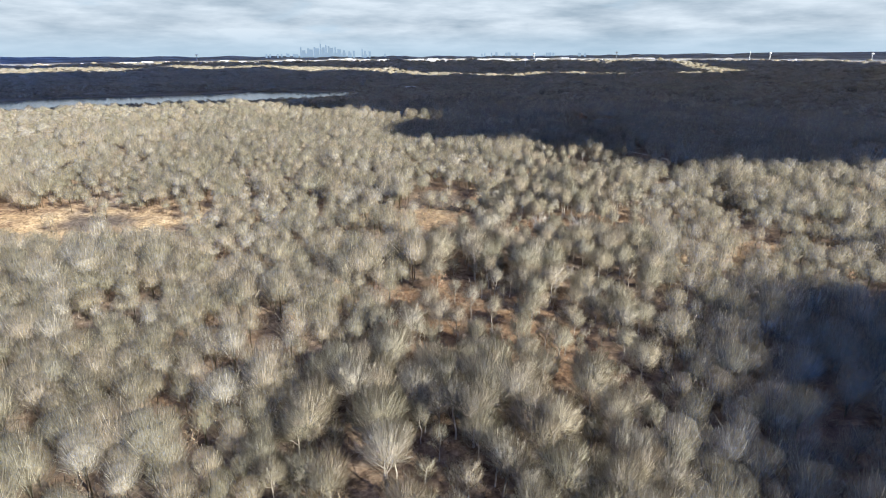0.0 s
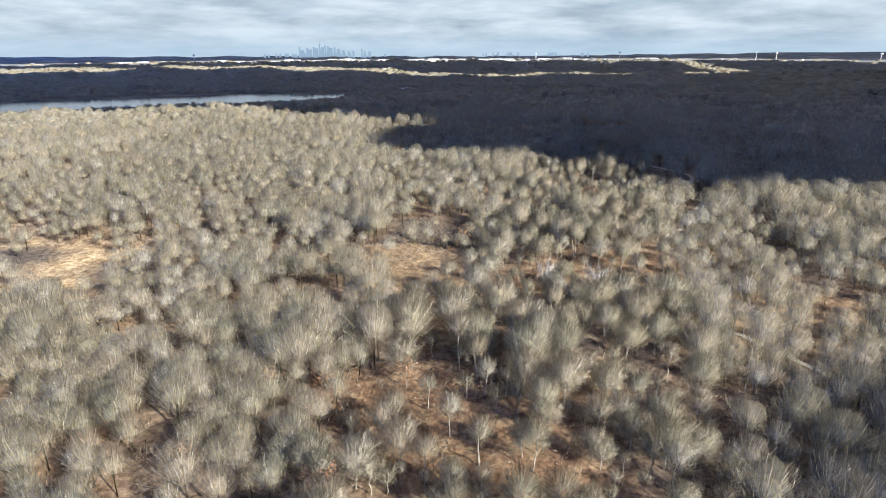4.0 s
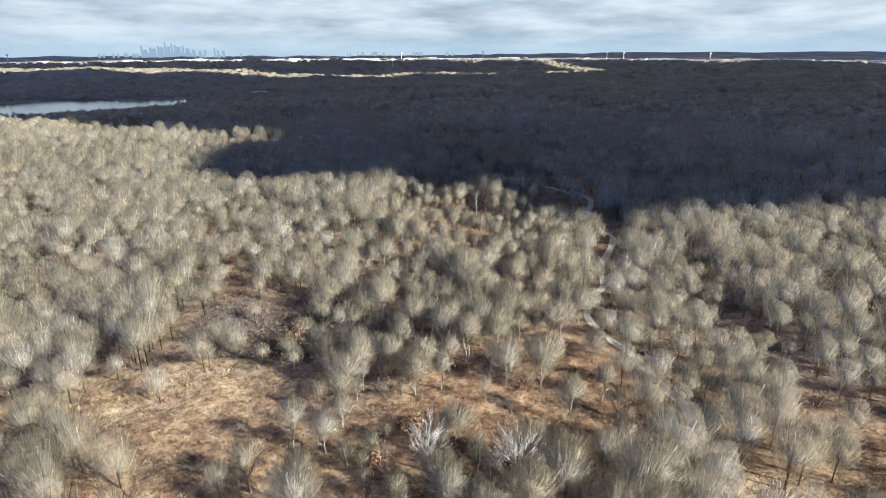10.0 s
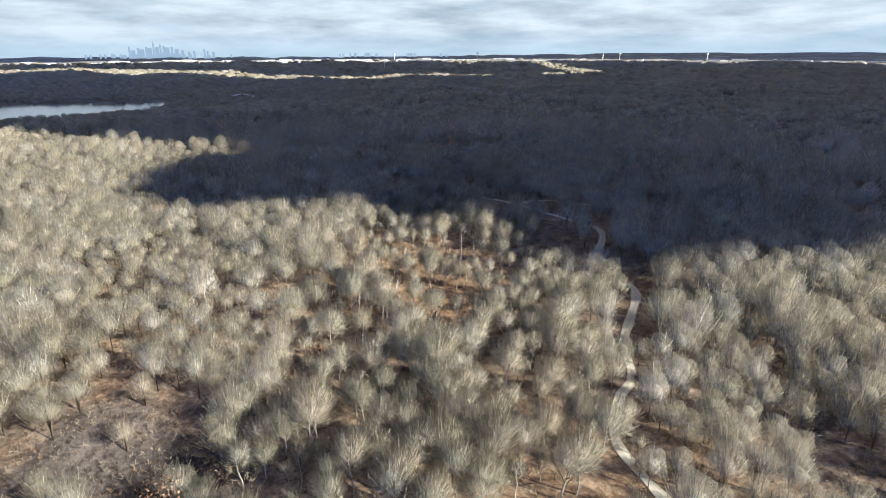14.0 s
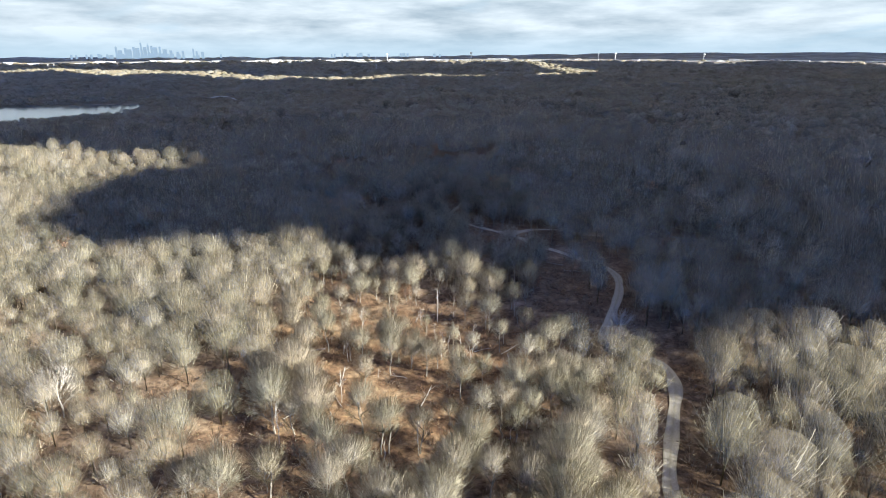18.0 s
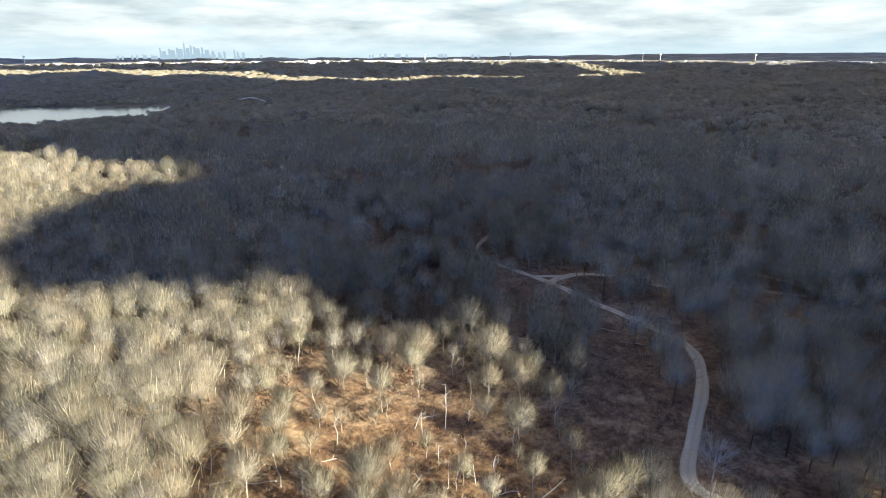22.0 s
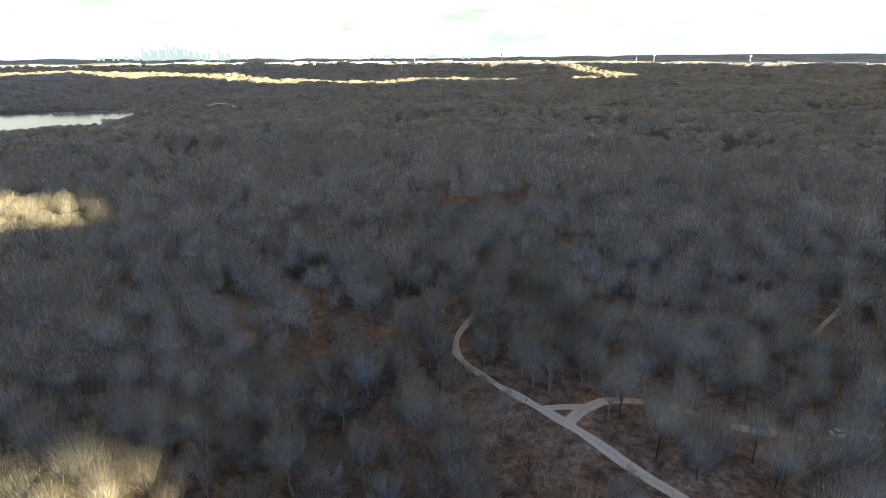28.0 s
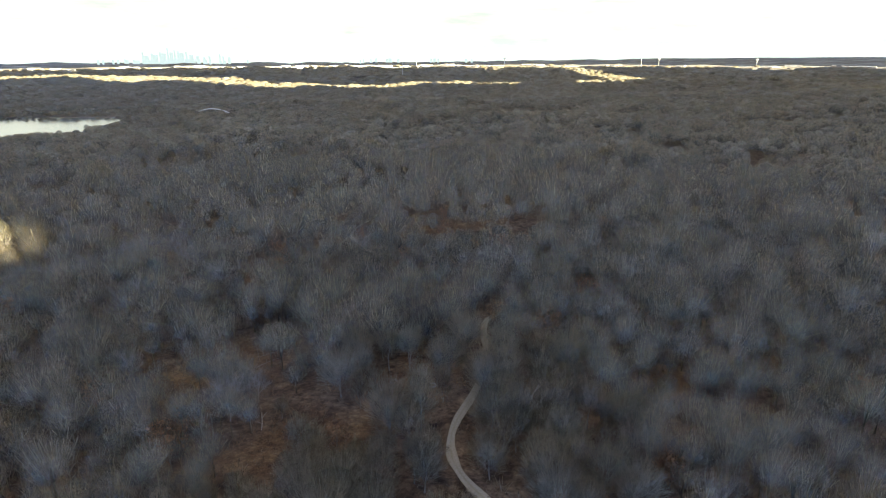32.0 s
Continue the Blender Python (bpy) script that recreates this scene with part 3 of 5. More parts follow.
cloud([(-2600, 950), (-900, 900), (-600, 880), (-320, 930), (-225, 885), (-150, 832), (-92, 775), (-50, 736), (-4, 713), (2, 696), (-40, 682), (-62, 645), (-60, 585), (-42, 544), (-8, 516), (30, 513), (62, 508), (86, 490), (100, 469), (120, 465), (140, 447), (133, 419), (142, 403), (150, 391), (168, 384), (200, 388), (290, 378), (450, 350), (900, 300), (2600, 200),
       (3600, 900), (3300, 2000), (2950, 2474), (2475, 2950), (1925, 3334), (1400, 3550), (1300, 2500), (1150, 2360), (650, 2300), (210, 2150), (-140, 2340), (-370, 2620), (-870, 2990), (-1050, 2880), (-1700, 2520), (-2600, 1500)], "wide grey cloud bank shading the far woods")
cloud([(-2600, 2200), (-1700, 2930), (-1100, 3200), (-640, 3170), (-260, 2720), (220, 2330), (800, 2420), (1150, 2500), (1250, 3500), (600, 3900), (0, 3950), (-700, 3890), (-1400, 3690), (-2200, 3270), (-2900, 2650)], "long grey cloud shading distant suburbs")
# arc of cloud added out of view, only to shade the last strip of land
cloud([(4400 * math.sin(radians(a)), 4400 * math.cos(radians(a))) for a in range(-44, 60, 4)] + [(7200 * math.sin(radians(a)), 7200 * math.cos(radians(a))) for a in range(56, -48, -8)], "unseen grey cloud arc added to darken the horizon land")
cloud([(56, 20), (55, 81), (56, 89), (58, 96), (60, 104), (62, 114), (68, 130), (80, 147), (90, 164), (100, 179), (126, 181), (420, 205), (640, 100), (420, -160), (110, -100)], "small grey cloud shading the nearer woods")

# ---- trees ----
def unit(v):
    return v / np.maximum(np.linalg.norm(v, axis=-1, keepdims=True), 1e-9)


def slivers(a, b, w, facing, r, flare=0.35, tilt=0.45):
    """Thin triangles between a and b, w wide at one end, turned to face outwards; flare: the share that widens to the tip."""
    swap = r.random(len(a)) < flare
    a, b = np.where(swap[:, None], b, a), np.where(swap[:, None], a, b)
    d = unit(b - a)
    s = unit(np.cross(d, unit(facing) + tilt * r.normal(size=a.shape)))
    w = np.asarray(w)[..., None]
    p, q = a - s * w / 2, a + s * w / 2
    back = (np.cross(q - p, b - p) * facing).sum(-1) < 0
    p, q = np.where(back[:, None], q, p), np.where(back[:, None], p, q)
    return np.stack([p, q, b], 1)


def crown_normals(soup, low=0.58, up=0.3):
    """Outward directions of a crown for the triangles of its twigs."""
    mid = np.array([0, 0, soup[..., 2].max() * low])
    return np.repeat(unit(unit(soup.mean(1) - mid) + [0, 0, up])[:, None], 3, 1)


def stick(a, b, ra, rb, sides=4):
    """A tapered round piece from a to b as triangles."""
    a, b = np.asarray(a, float), np.asarray(b, float)
    d = unit(b - a)
    u = unit(np.cross(d, [0.31, 0.95, 0.05] if abs(d[2]) > 0.8 else [0, 0, 1.0]))
    v = np.cross(d, u)
    ang = np.arange(sides) * 2 * math.pi / sides
    ring = np.cos(ang)[:, None] * u + np.sin(ang)[:, None] * v
    p, q = a + ring * ra, b + ring * rb
    p2, q2 = np.roll(p, -1, 0), np.roll(q, -1, 0)
    return np.concatenate([np.stack([p, p2, q2], 1), np.stack([p, q2, q], 1)])


def bent(a, b, ra, rb, bend, r, parts=3, sides=4):
    pts = [np.asarray(a, float)]
    for k in range(1, parts + 1):
        t = k / parts
        pts.append(np.asarray(a) * (1 - t) + np.asarray(b) * t + (r.normal(size=3) * bend * (t < 1)))
    return np.concatenate([stick(pts[k], pts[k + 1], ra + (rb - ra) * k / parts, ra + (rb - ra) * (k + 1) / parts, sides) for k in range(parts)]), pts


def bare_tree(seed, height, radius, fork, twigs, width, limbs=8, upright=0.5):
    """Trunk, limbs and twigs of a bare broadleaf tree as triangle soups."""
    r = np.random.default_rng(seed)
    top = np.array([r.normal() * 0.5, r.normal() * 0.5, height * 0.72])
    trunk, tp = bent((0, 0, -0.6), top, 0.26 * height / 17, 0.07, 0.18, r, 4, 6)
    wood, ends, mids = [], [], []
    for k in range(limbs):
        az = k * 2.4 + r.normal() * 0.3
        t = fork + (0.95 - fork) * (k / limbs) ** 0.9
        foot = np.array([0, 0, -0.6]) * (1 - t) + top * t
        reach = radius * (0.62 + 0.3 * r.random()) * (1 - 0.35 * (k / limbs))
        tip = foot + np.array([math.cos(az) * reach, math.sin(az) * reach, 0])
        tip[2] = min(height * 0.96, foot[2] + reach * (0.55 + upright * r.random()) + 1.0)
        tris, pts = bent(foot, tip, 0.11 * (1 - 0.4 * k / limbs), 0.04, 0.25, r, 3, 3)
        limb = [tris]
        for j in range(5):
            u = 0.35 + 0.65 * (j + r.random()) / 5
            f = foot * (1 - u) + tip * u
            e = f + unit(np.array([math.cos(az + r.normal() * 0.9), math.sin(az + r.normal() * 0.9), 0.55 + upright + 0.4 * r.normal()])) * radius * (0.28 + 0.25 * r.random())
            e[2] = min(e[2], height * 0.98)
            limb.append(stick(f, e, 0.05, 0.02, 3))
            ends.append(e)
            mids.append(f)
        wood.append(np.concatenate(limb))
    ends, mids = np.array(ends), np.array(mids)
    core = np.array([0, 0, height * 0.55])
    n1 = int(twigs * 0.45)
    pick = r.integers(0, len(ends), n1)
    t = r.random(n1)[:, None] ** 0.7
    a = mids[pick] * (1 - t) + ends[pick] * t + r.normal(size=(n1, 3)) * 0.2
    out = unit((a - core) * [1, 1, 0.8])
    b = a + unit(out * 0.8 + [0, 0, 0.55] + r.normal(size=(n1, 3)) * 0.4) * (radius * (0.14 + 0.26 * r.random(n1)))[:, None]
    crown = slivers(a, b, width * (0.6 + 0.8 * r.random(n1)), out + [0, 0, 0.5], r, 0.1)
    shell = fan_tree(seed + 7, height, radius, twigs - n1, width, False, 2.1)
    return trunk, wood, np.concatenate([crown, shell])


def dome_tree(seed, height, radius, twigs, width, stem=True, depth=0.45, inner=0.78, tilt=0.45, flare=0.5):
    """Radiating twigs of a bush or of a crown's outside."""
    r = np.random.default_rng(seed)
    az, cz = r.uniform(0, 6.283, twigs), r.uniform(-0.25, 1.0, twigs)
    s = np.sqrt(1 - cz ** 2)
    lump = 1 + 0.16 * np.sin(3 * az + seed) * s + 0.12 * np.sin(5 * az + 2 * cz * 3 + seed * 1.7)
    n = np.stack([np.cos(az) * s, np.sin(az) * s, cz], -1)
    mid = np.array([0, 0, height - radius * 0.98])
    b = mid + n * [radius, radius, radius * 0.98] * (lump * r.uniform(0.82, 1.06, twigs))[:, None]
    b = b + r.normal(size=(twigs, 3)) * 0.05 * radius
    a = mid + [0, 0, -0.28 * radius] + (b - mid) * r.uniform(depth, inner, twigs)[:, None] + r.normal(size=(twigs, 3)) * 0.12 * radius
    soup = [slivers(a, b, width * r.uniform(0.6, 1.4, twigs), n + [0, 0, 0.3], r, flare, tilt)]
    if stem:
        soup.append(stick((0, 0, -0.5), (0, 0, height * 0.7), 0.22, 0.1, 3))
    return np.concatenate(soup)


def fan_tree(seed, height, radius, twigs, width, stem=True, low=2.4, deep=1.35):
    """Twigs that sweep up and out from a low fork into a rounded, uneven crown."""
    r = np.random.default_rng(seed)
    az, cz = r.uniform(0, 6.283, twigs), r.uniform(-0.62, 1.0, twigs)
    s = np.sqrt(1 - cz ** 2)
    lump = 1 + 0.17 * np.sin(3 * az + seed) * s + 0.13 * np.sin(5 * az + 2 * cz * 3 + seed * 1.7) + 0.1 * np.sin(9 * az + 4 * cz + seed)
    n = np.stack([np.cos(az) * s, np.sin(az) * s, cz], -1)
    mid, fork = np.array([0, 0, height - radius * 0.98]), np.array([0, 0, height - low * radius])
    size = np.stack([0 * cz + radius, 0 * cz + radius, np.where(cz > 0, 0.98, deep) * radius], -1)
    b = mid + n * size * (lump * r.uniform(0.8, 1.06, twigs))[:, None] + r.normal(size=(twigs, 3)) * 0.05 * radius
    a = fork + (b - fork) * r.uniform(0.45, 0.82, twigs)[:, None] + r.normal(size=(twigs, 3)) * 0.06 * radius
    soup = [slivers(a, b, width * r.uniform(0.6, 1.4, twigs), n + [0, 0, 0.2], r, 0.3, 0.5)]
    if stem:
        soup.append(stick((0, 0, -0.5), (0, 0, height * 0.6), 0.2, 0.1, 3))
        pick = np.argsort(-cz)[: max(4, twigs // 16)]
        tip = fork + (b[pick] - fork) * r.uniform(0.7, 0.95, len(pick))[:, None]
        foot = np.array([0, 0, height - low * radius]) + r.uniform(0, 0.25, len(pick))[:, None] * [0, 0, radius]
        soup.append(slivers(foot + 0 * tip, tip, 0.2 * r.uniform(0.7, 1.2, len(pick)), n[pick] + [0, -0.3, 0], r, 0.0, 0.3))
    return np.concatenate(soup)


def leafy_clumps(seed, mids, spread, count, size):
    r = np.random.default_rng(seed)
    c = mids[r.integers(0, len(mids), count)] + r.normal(size=(count, 3)) * spread
    u, v = unit(r.normal(size=(count, 3))), unit(r.normal(size=(count, 3)))
    k = (size * r.uniform(0.6, 1.4, count))[:, None]
    return np.stack([c - u * k, c + u * k * 0.6 + v * k, c + u * k - v * k * 0.5], 1)


def crown_cap(seed, height, radius, around, rings, drop=0.7):
    """An uneven closed crown for far woods: points and triangles."""
    r = np.random.default_rng(seed)
    pts, faces = [(r.normal() * 0.15 * radius, r.normal() * 0.15 * radius, height * r.uniform(0.96, 1.04))], []
    for k in range(rings):
        t = (k + 1) / rings
        for j in range(around):
            a = (j + 0.5 * (k % 2)) * 6.2832 / around + r.normal() * 0.12
            rad = radius * math.sin(t * 2.0) * r.uniform(0.7, 1.25)
            pts.append((math.cos(a) * rad, math.sin(a) * rad, height - radius * drop * (1 - math.cos(t * 2.0)) * r.uniform(0.8, 1.2)))
    for j in range(around):
        faces.append((0, 1 + j, 1 + (j + 1) % around))
    for k in range(rings - 1):
        a0, b0 = 1 + k * around, 1 + (k + 1) * around
        for j in range(around):
            j2 = (j + 1) % around
            if k % 2 == 0:
                faces += [(a0 + j, b0 + j, a0 + j2), (a0 + j2, b0 + j, b0 + j2)]
            else:
                faces += [(a0 + j, b0 + j, b0 + j2), (a0 + j, b0 + j2, a0 + j2)]
    return np.array(pts), np.array(faces)


def veil(seed, height, radius, around=8, rings=3, drop=1.1, net=0.75, core=0.0):
    """Shell of fine twigs round a crown, with its outward directions; core: how dense a second shell inside it is."""
    out = []
    for k, (size, top, cover) in enumerate(((0.9, height, net), (0.55, height - 0.8 * radius, core))):
        if cover:
            pts, faces = crown_cap(seed + 50 * k, top, radius * size, around, rings, drop * (1 - 0.35 * k))
            n = unit(unit(pts - [0, 0, height - radius]) + [0, 0, 0.42])
            thin = cover * (0.35 + 0.65 * smooth(-1.1, 0.5, (pts[:, 2] - top + radius) / radius))
            out.append((pts[faces], n[faces], thin[faces]))
    return [np.concatenate(v) for v in zip(*out)]


def tree_kind(name, label, category, group, soups, net=None):
    """One tree with its parts; soups: part name, triangles, material; net: shells of its finest twigs."""
    root = tagged(new(name), label, category, group)
    for pname, soup, mat in soups:
        if pname == "crown" and net is not None:
            faces = np.concatenate([soup, net[0]])
            me = tri_mesh(pname, faces, mat, None, np.concatenate([crown_normals(soup), net[1]]), np.concatenate([np.ones((len(soup), 3)), net[2]]))
            me.materials.append(M_CANOPY)
            me.attributes.new("alone", "FLOAT", "FACE").data.foreach_set("value", np.ones(len(faces), np.float32))
            me.polygons.foreach_set("material_index", np.repeat([0, 1], [len(soup), len(net[0])]).astype(np.int32))
        else:
            me = tri_mesh(pname, soup, mat, None, crown_normals(soup) if pname == "crown" else None)
        part(pname, me, root)
    return root


def scatter(spacing, x0, x1, y0, y1, seed, jitter=0.42):
    r = np.random.default_rng(seed)
    gx, gy = np.meshgrid(np.arange(x0, x1, spacing), np.arange(y0, y1, spacing))
    gx = gx + (np.arange(len(gx)) % 2)[:, None] * spacing / 2
    p = np.stack([gx.ravel(), gy.ravel()], -1)
    return p + r.uniform(-jitter, jitter, p.shape) * spacing


def seen_fan(p, margin=0.03):
    """What lies in the sweep of ground ahead of the flight."""
    rel = np.arctan2(p[:, 0] + 40, p[:, 1] + 30)
    return (rel > -0.68 - margin) & (np.arctan2(p[:, 0] - 60, p[:, 1] - 60) < 0.92 + margin) & (p[:, 1] > 60)


sites = scatter(5.6, -260, 330, 62, 700, 1)
sites = sites[seen_fan(sites)]
def clear_of_ways(p, near_gap=0.2, far_gap=4.0):
    d = way_distance(p[:, 0], p[:, 1])
    return d > np.where((p[:, 1] > 345) & (p[:, 1] < 535) & (p[:, 0] < 200), far_gap, np.where(p[:, 1] > 500, 2.6, near_gap))


sites = sites[clear_of_ways(sites)]
luck = rng.random(len(sites))
thick = 0.8 + 0.3 * waves(sites[:, 0], sites[:, 1], 60, 61, 2) + 0.25 * smooth(500, 540, sites[:, 1])
lane = way_distance(sites[:, 0], sites[:, 1])
keep = np.where((lane < 10) & (sites[:, 1] < 345), np.maximum(0.7, openness(sites[:, 0], sites[:, 1])), openness(sites[:, 0], sites[:, 1]))
sites = sites[luck < keep * np.clip(thick, 0.5, 1.0)]
# the stretch of wood that stands closest: along a line through its middle
strip = np.linspace((5, 100), (145, 560), 24)
gap = np.min(np.hypot(sites[:, None, 0] - strip[None, :, 0], sites[:, None, 1] - strip[None, :, 1]), axis=1)
order = np.argsort(gap)
near_sites, edge_sites, mid_sites = sites[order[:880]], sites[order[880:3200]], sites[order[3200:]]
def river_gap(x, y):
    """Above 0 where trees stand clear of the river and the far dark patch."""
    d = np.minimum(river_distance(x, y) - 14, 1e6)
    return np.minimum(d, 0.6 - spot(x, y, 690, 1098, 140, 30, -18))


def far_scrub(p):
    """Low growth on the flats along the river."""
    flat = np.maximum(spot(p[:, 0], p[:, 1], 240, 1225, 70, 70), spot(p[:, 0], p[:, 1], 450, 1415, 100, 92))
    return 1 - 0.88 * flat


tall = lambda p: 1 + 0.14 * spot(p[:, 0], p[:, 1], -5, 203, 62, 9, 3) + 0.13 * waves(p[:, 0], p[:, 1], 110, 71, 2) + 0.1 * waves(p[:, 0], p[:, 1], 34, 72, 1)


def low_shore(p):
    """Scrub instead of tall trees on the flats before the lake."""
    return np.where(p[:, 0] < -120, np.clip((-lake_side(p[:, 0], p[:, 1]) - 20) / 160, 0.6, 1.0), 1.0)



OAKS = [tree_kind("oak_tree", "tall bare oak with wide grey-tan crown", "tree", "bare trees of the wood", [("trunk", t, M_BARK)] + [("limb", l, M_BARK) for l in w] + [("crown", c, M_TWIG)], veil(111 + k, h * 0.95, rad * 0.95, 9, 4, 1.3, 0.12, 0.34))
        for k, (h, rad) in enumerate(((16, 6.0), (14.5, 5.5), (17, 5.3))) for t, w, c in [bare_tree(101 + k, h, rad, 0.26, 3100, 0.054, 6, 0.6)]]
ASHES = [tree_kind("ash_tree", "slender bare ash with upswept grey twigs", "tree", "bare trees of the wood", [("trunk", t, M_BARK), ("crown", np.concatenate([*w, c]), M_TWIG)], veil(211 + k, h * 0.95, rad * 0.95, 8, 4, 1.6, 0.11, 0.24))
         for k, (h, rad) in enumerate(((16, 3.9), (14.5, 3.6), (13.5, 4.3))) for t, w, c in [bare_tree(201 + k, h, rad, 0.34, 1800, 0.052, 7, 1.1)]]
YOUNG = [tree_kind("sapling", "young bare sapling with thin grey-brown twigs", "tree", "saplings in the understorey", [("trunk", t, M_BARK), ("crown", np.concatenate([*w, c]), M_TWIG)], veil(311 + k, h * 0.95, rad * 0.95, 7, 3, 1.4, 0.1))
         for k, (h, rad) in enumerate(((9, 2.8), (7.5, 2.6), (10.5, 2.6))) for t, w, c in [bare_tree(301 + k, h, rad, 0.3, 680, 0.045, 6, 0.9)]]
PROTOS = OAKS + ASHES + YOUNG
used = set()


def plant(kinds, k, x, y, s, squash=1.0):
    proto = kinds[k % len(kinds)]
    z = float(surface(x, y)) - 0.1
    m = pose(x, y, z, 0, 0, rng.uniform(0, 360))
    if proto.name in used:
        ob = copy_thing(proto, m)
    else:
        used.add(proto.name)
        ob = proto
        ob.matrix_basis = m
    ob.scale = (s * squash, s * squash, s)
    return ob


hs, bare_near = tall(near_sites), openness(near_sites[:, 0], near_sites[:, 1])
for k, (x, y) in enumerate(near_sites):
    u = rng.random()
    name = "oak" if u < 0.36 * bare_near[k] else "ash" if u < 0.62 else "young"
    plant({"oak": OAKS, "ash": ASHES, "young": YOUNG}[name], int(rng.integers(0, 3)), x, y, float(np.clip(0.89 * hs[k] * rng.uniform(0.8, 1.14), 0.55, 1.25)))


def forest(name, label, points, templates, scales, seed, mat=M_WOODS, tone=None, veils=None):
    """Many trees as one mesh: a template for each point, turned and scaled; veils: thin shells of the finest twigs round the crowns."""
    r = np.random.default_rng(seed)
    soups, tones, norms, slots, covers = [], [], [], [], []
    pick = r.integers(0, len(templates), len(points))
    z = surface(points[:, 0], points[:, 1])
    for k, tmpl in enumerate(templates):
        m = pick == k
        p, s, a = points[m], scales[m], r.uniform(0, 6.283, m.sum())
        shade = r.random(m.sum()) if tone is None else tone[m]
        n = crown_normals(tmpl)
        slot, cover = np.zeros(len(tmpl), int), np.ones((len(tmpl), 3))
        if veils is not None:
            tmpl = np.concatenate([tmpl, veils[k][0]])
            n = np.concatenate([n, veils[k][1]])
            slot = np.concatenate([slot, np.ones(len(veils[k][0]), int)])
            cover = np.concatenate([cover, veils[k][2]])
        c, sn, s = np.cos(a)[:, None, None], np.sin(a)[:, None, None], s[:, None, None]
        X = (tmpl[..., 0] * c - tmpl[..., 1] * sn) * s + p[:, 0, None, None]
        Y = (tmpl[..., 0] * sn + tmpl[..., 1] * c) * s + p[:, 1, None, None]
        Z = tmpl[..., 2] * s + z[m][:, None, None]
        soups.append(np.stack([X, Y, Z], -1).reshape(-1, 3, 3))
        norms.append(np.stack([n[..., 0] * c - n[..., 1] * sn, n[..., 0] * sn + n[..., 1] * c, n[..., 2] + 0 * c], -1).reshape(-1, 3, 3))
        tones.append(np.repeat(shade, len(tmpl)))
        slots.append(np.tile(slot, m.sum()))
        covers.append(np.tile(cover, (m.sum(), 1)))
    me = tri_mesh(name, np.concatenate(soups), mat, np.concatenate(tones), np.concatenate(norms), None if veils is None else np.concatenate(covers))
    if veils is not None:
        me.materials.append(M_CANOPY)
        me.polygons.foreach_set("material_index", np.concatenate(slots).astype(np.int32))
    return tagged(new(name, me), label, "woodland", kind="stuff")


def canopy(name, label, points, templates, scales, seed):
    """Far woods as one smooth mesh of uneven crowns."""
    r = np.random.default_rng(seed)
    pick = r.integers(0, len(templates), len(points))
    z = surface(points[:, 0], points[:, 1])
    co, tri, tones, norms, base = [], [], [], [], 0
    for k, (pts, faces) in enumerate(templates):
        m = pick == k
        n, s, a = m.sum(), scales[m][:, None], r.uniform(0, 6.283, m.sum())[:, None]
        stretch = r.uniform(0.85, 1.2, n)[:, None]
        X = (pts[:, 0] * np.cos(a) * stretch - pts[:, 1] * np.sin(a)) * s + points[m][:, 0, None]
        Y = (pts[:, 0] * np.sin(a) * stretch + pts[:, 1] * np.cos(a)) * s + points[m][:, 1, None]
        co.append(np.stack([X, Y, pts[:, 2] * s + z[m][:, None]], -1).reshape(-1, 3))
        tri.append((faces[None] + (base + np.arange(n) * len(pts))[:, None, None]).reshape(-1, 3))
        tones.append(np.repeat(r.random(n), len(faces)))
        out = unit(unit(pts - [0, 0, pts[:, 2].max() - 8]) * 0.7 + [0, 0, 0.8])
        norms.append(np.stack([out[:, 0] * np.cos(a) - out[:, 1] * np.sin(a), out[:, 0] * np.sin(a) + out[:, 1] * np.cos(a), out[:, 2] + 0 * a], -1).reshape(-1, 3))
        base += n * len(pts)
    co, tri = np.concatenate(co), np.concatenate(tri)
    me = bpy.data.meshes.new(name)
    me.vertices.add(len(co))
    me.vertices.foreach_set("co", co.astype(np.float32).ravel())
    me.loops.add(tri.size)
    me.loops.foreach_set("vertex_index", tri.astype(np.int32).ravel())
    me.polygons.add(len(tri))
    me.polygons.foreach_set("loop_start", np.arange(0, tri.size, 3, dtype=np.int32))
    me.update(calc_edges=True)
    me.polygons.foreach_set("use_smooth", np.ones(len(tri), bool))
    me.attributes.new("custom_normal", "FLOAT_VECTOR", "POINT").data.foreach_set("vector", np.concatenate(norms).astype(np.float32).ravel())
    me.attributes.new("cover", "FLOAT", "POINT").data.foreach_set("value", np.full(len(co), 1.35, np.float32))
    me.attributes.new("tone", "FLOAT", "FACE").data.foreach_set("value", np.concatenate(tones).astype(np.float32))
    me.materials.append(M_CANOPY)
    return tagged(new(name, me), label, "woodland", kind="stuff")


SIZES = ((17, 5.8), (15, 5.0), (16, 6.4), (13, 4.4), (18, 5.4), (11, 3.8))
MID = [fan_tree(401 + k, h, rad, 130, 0.115) for k, (h, rad) in enumerate(SIZES)]
MID_VEILS = [veil(411 + k, h * 0.95, rad, 6, 3, 1.25, 0.26, 0.6) for k, (h, rad) in enumerate(SIZES)]
FINE = [fan_tree(421 + k, h * 0.98, rad, 240, 0.085) for k, (h, rad) in enumerate(SIZES)]
FINE_VEILS = [veil(431 + k, h * 0.93, rad * 0.95, 6, 3, 1.3, 0.24, 0.5) for k, (h, rad) in enumerate(SIZES)]
RIDGE = [fan_tree(441 + k, h, rad, 140, 0.122) for k, (h, rad) in enumerate(SIZES)]
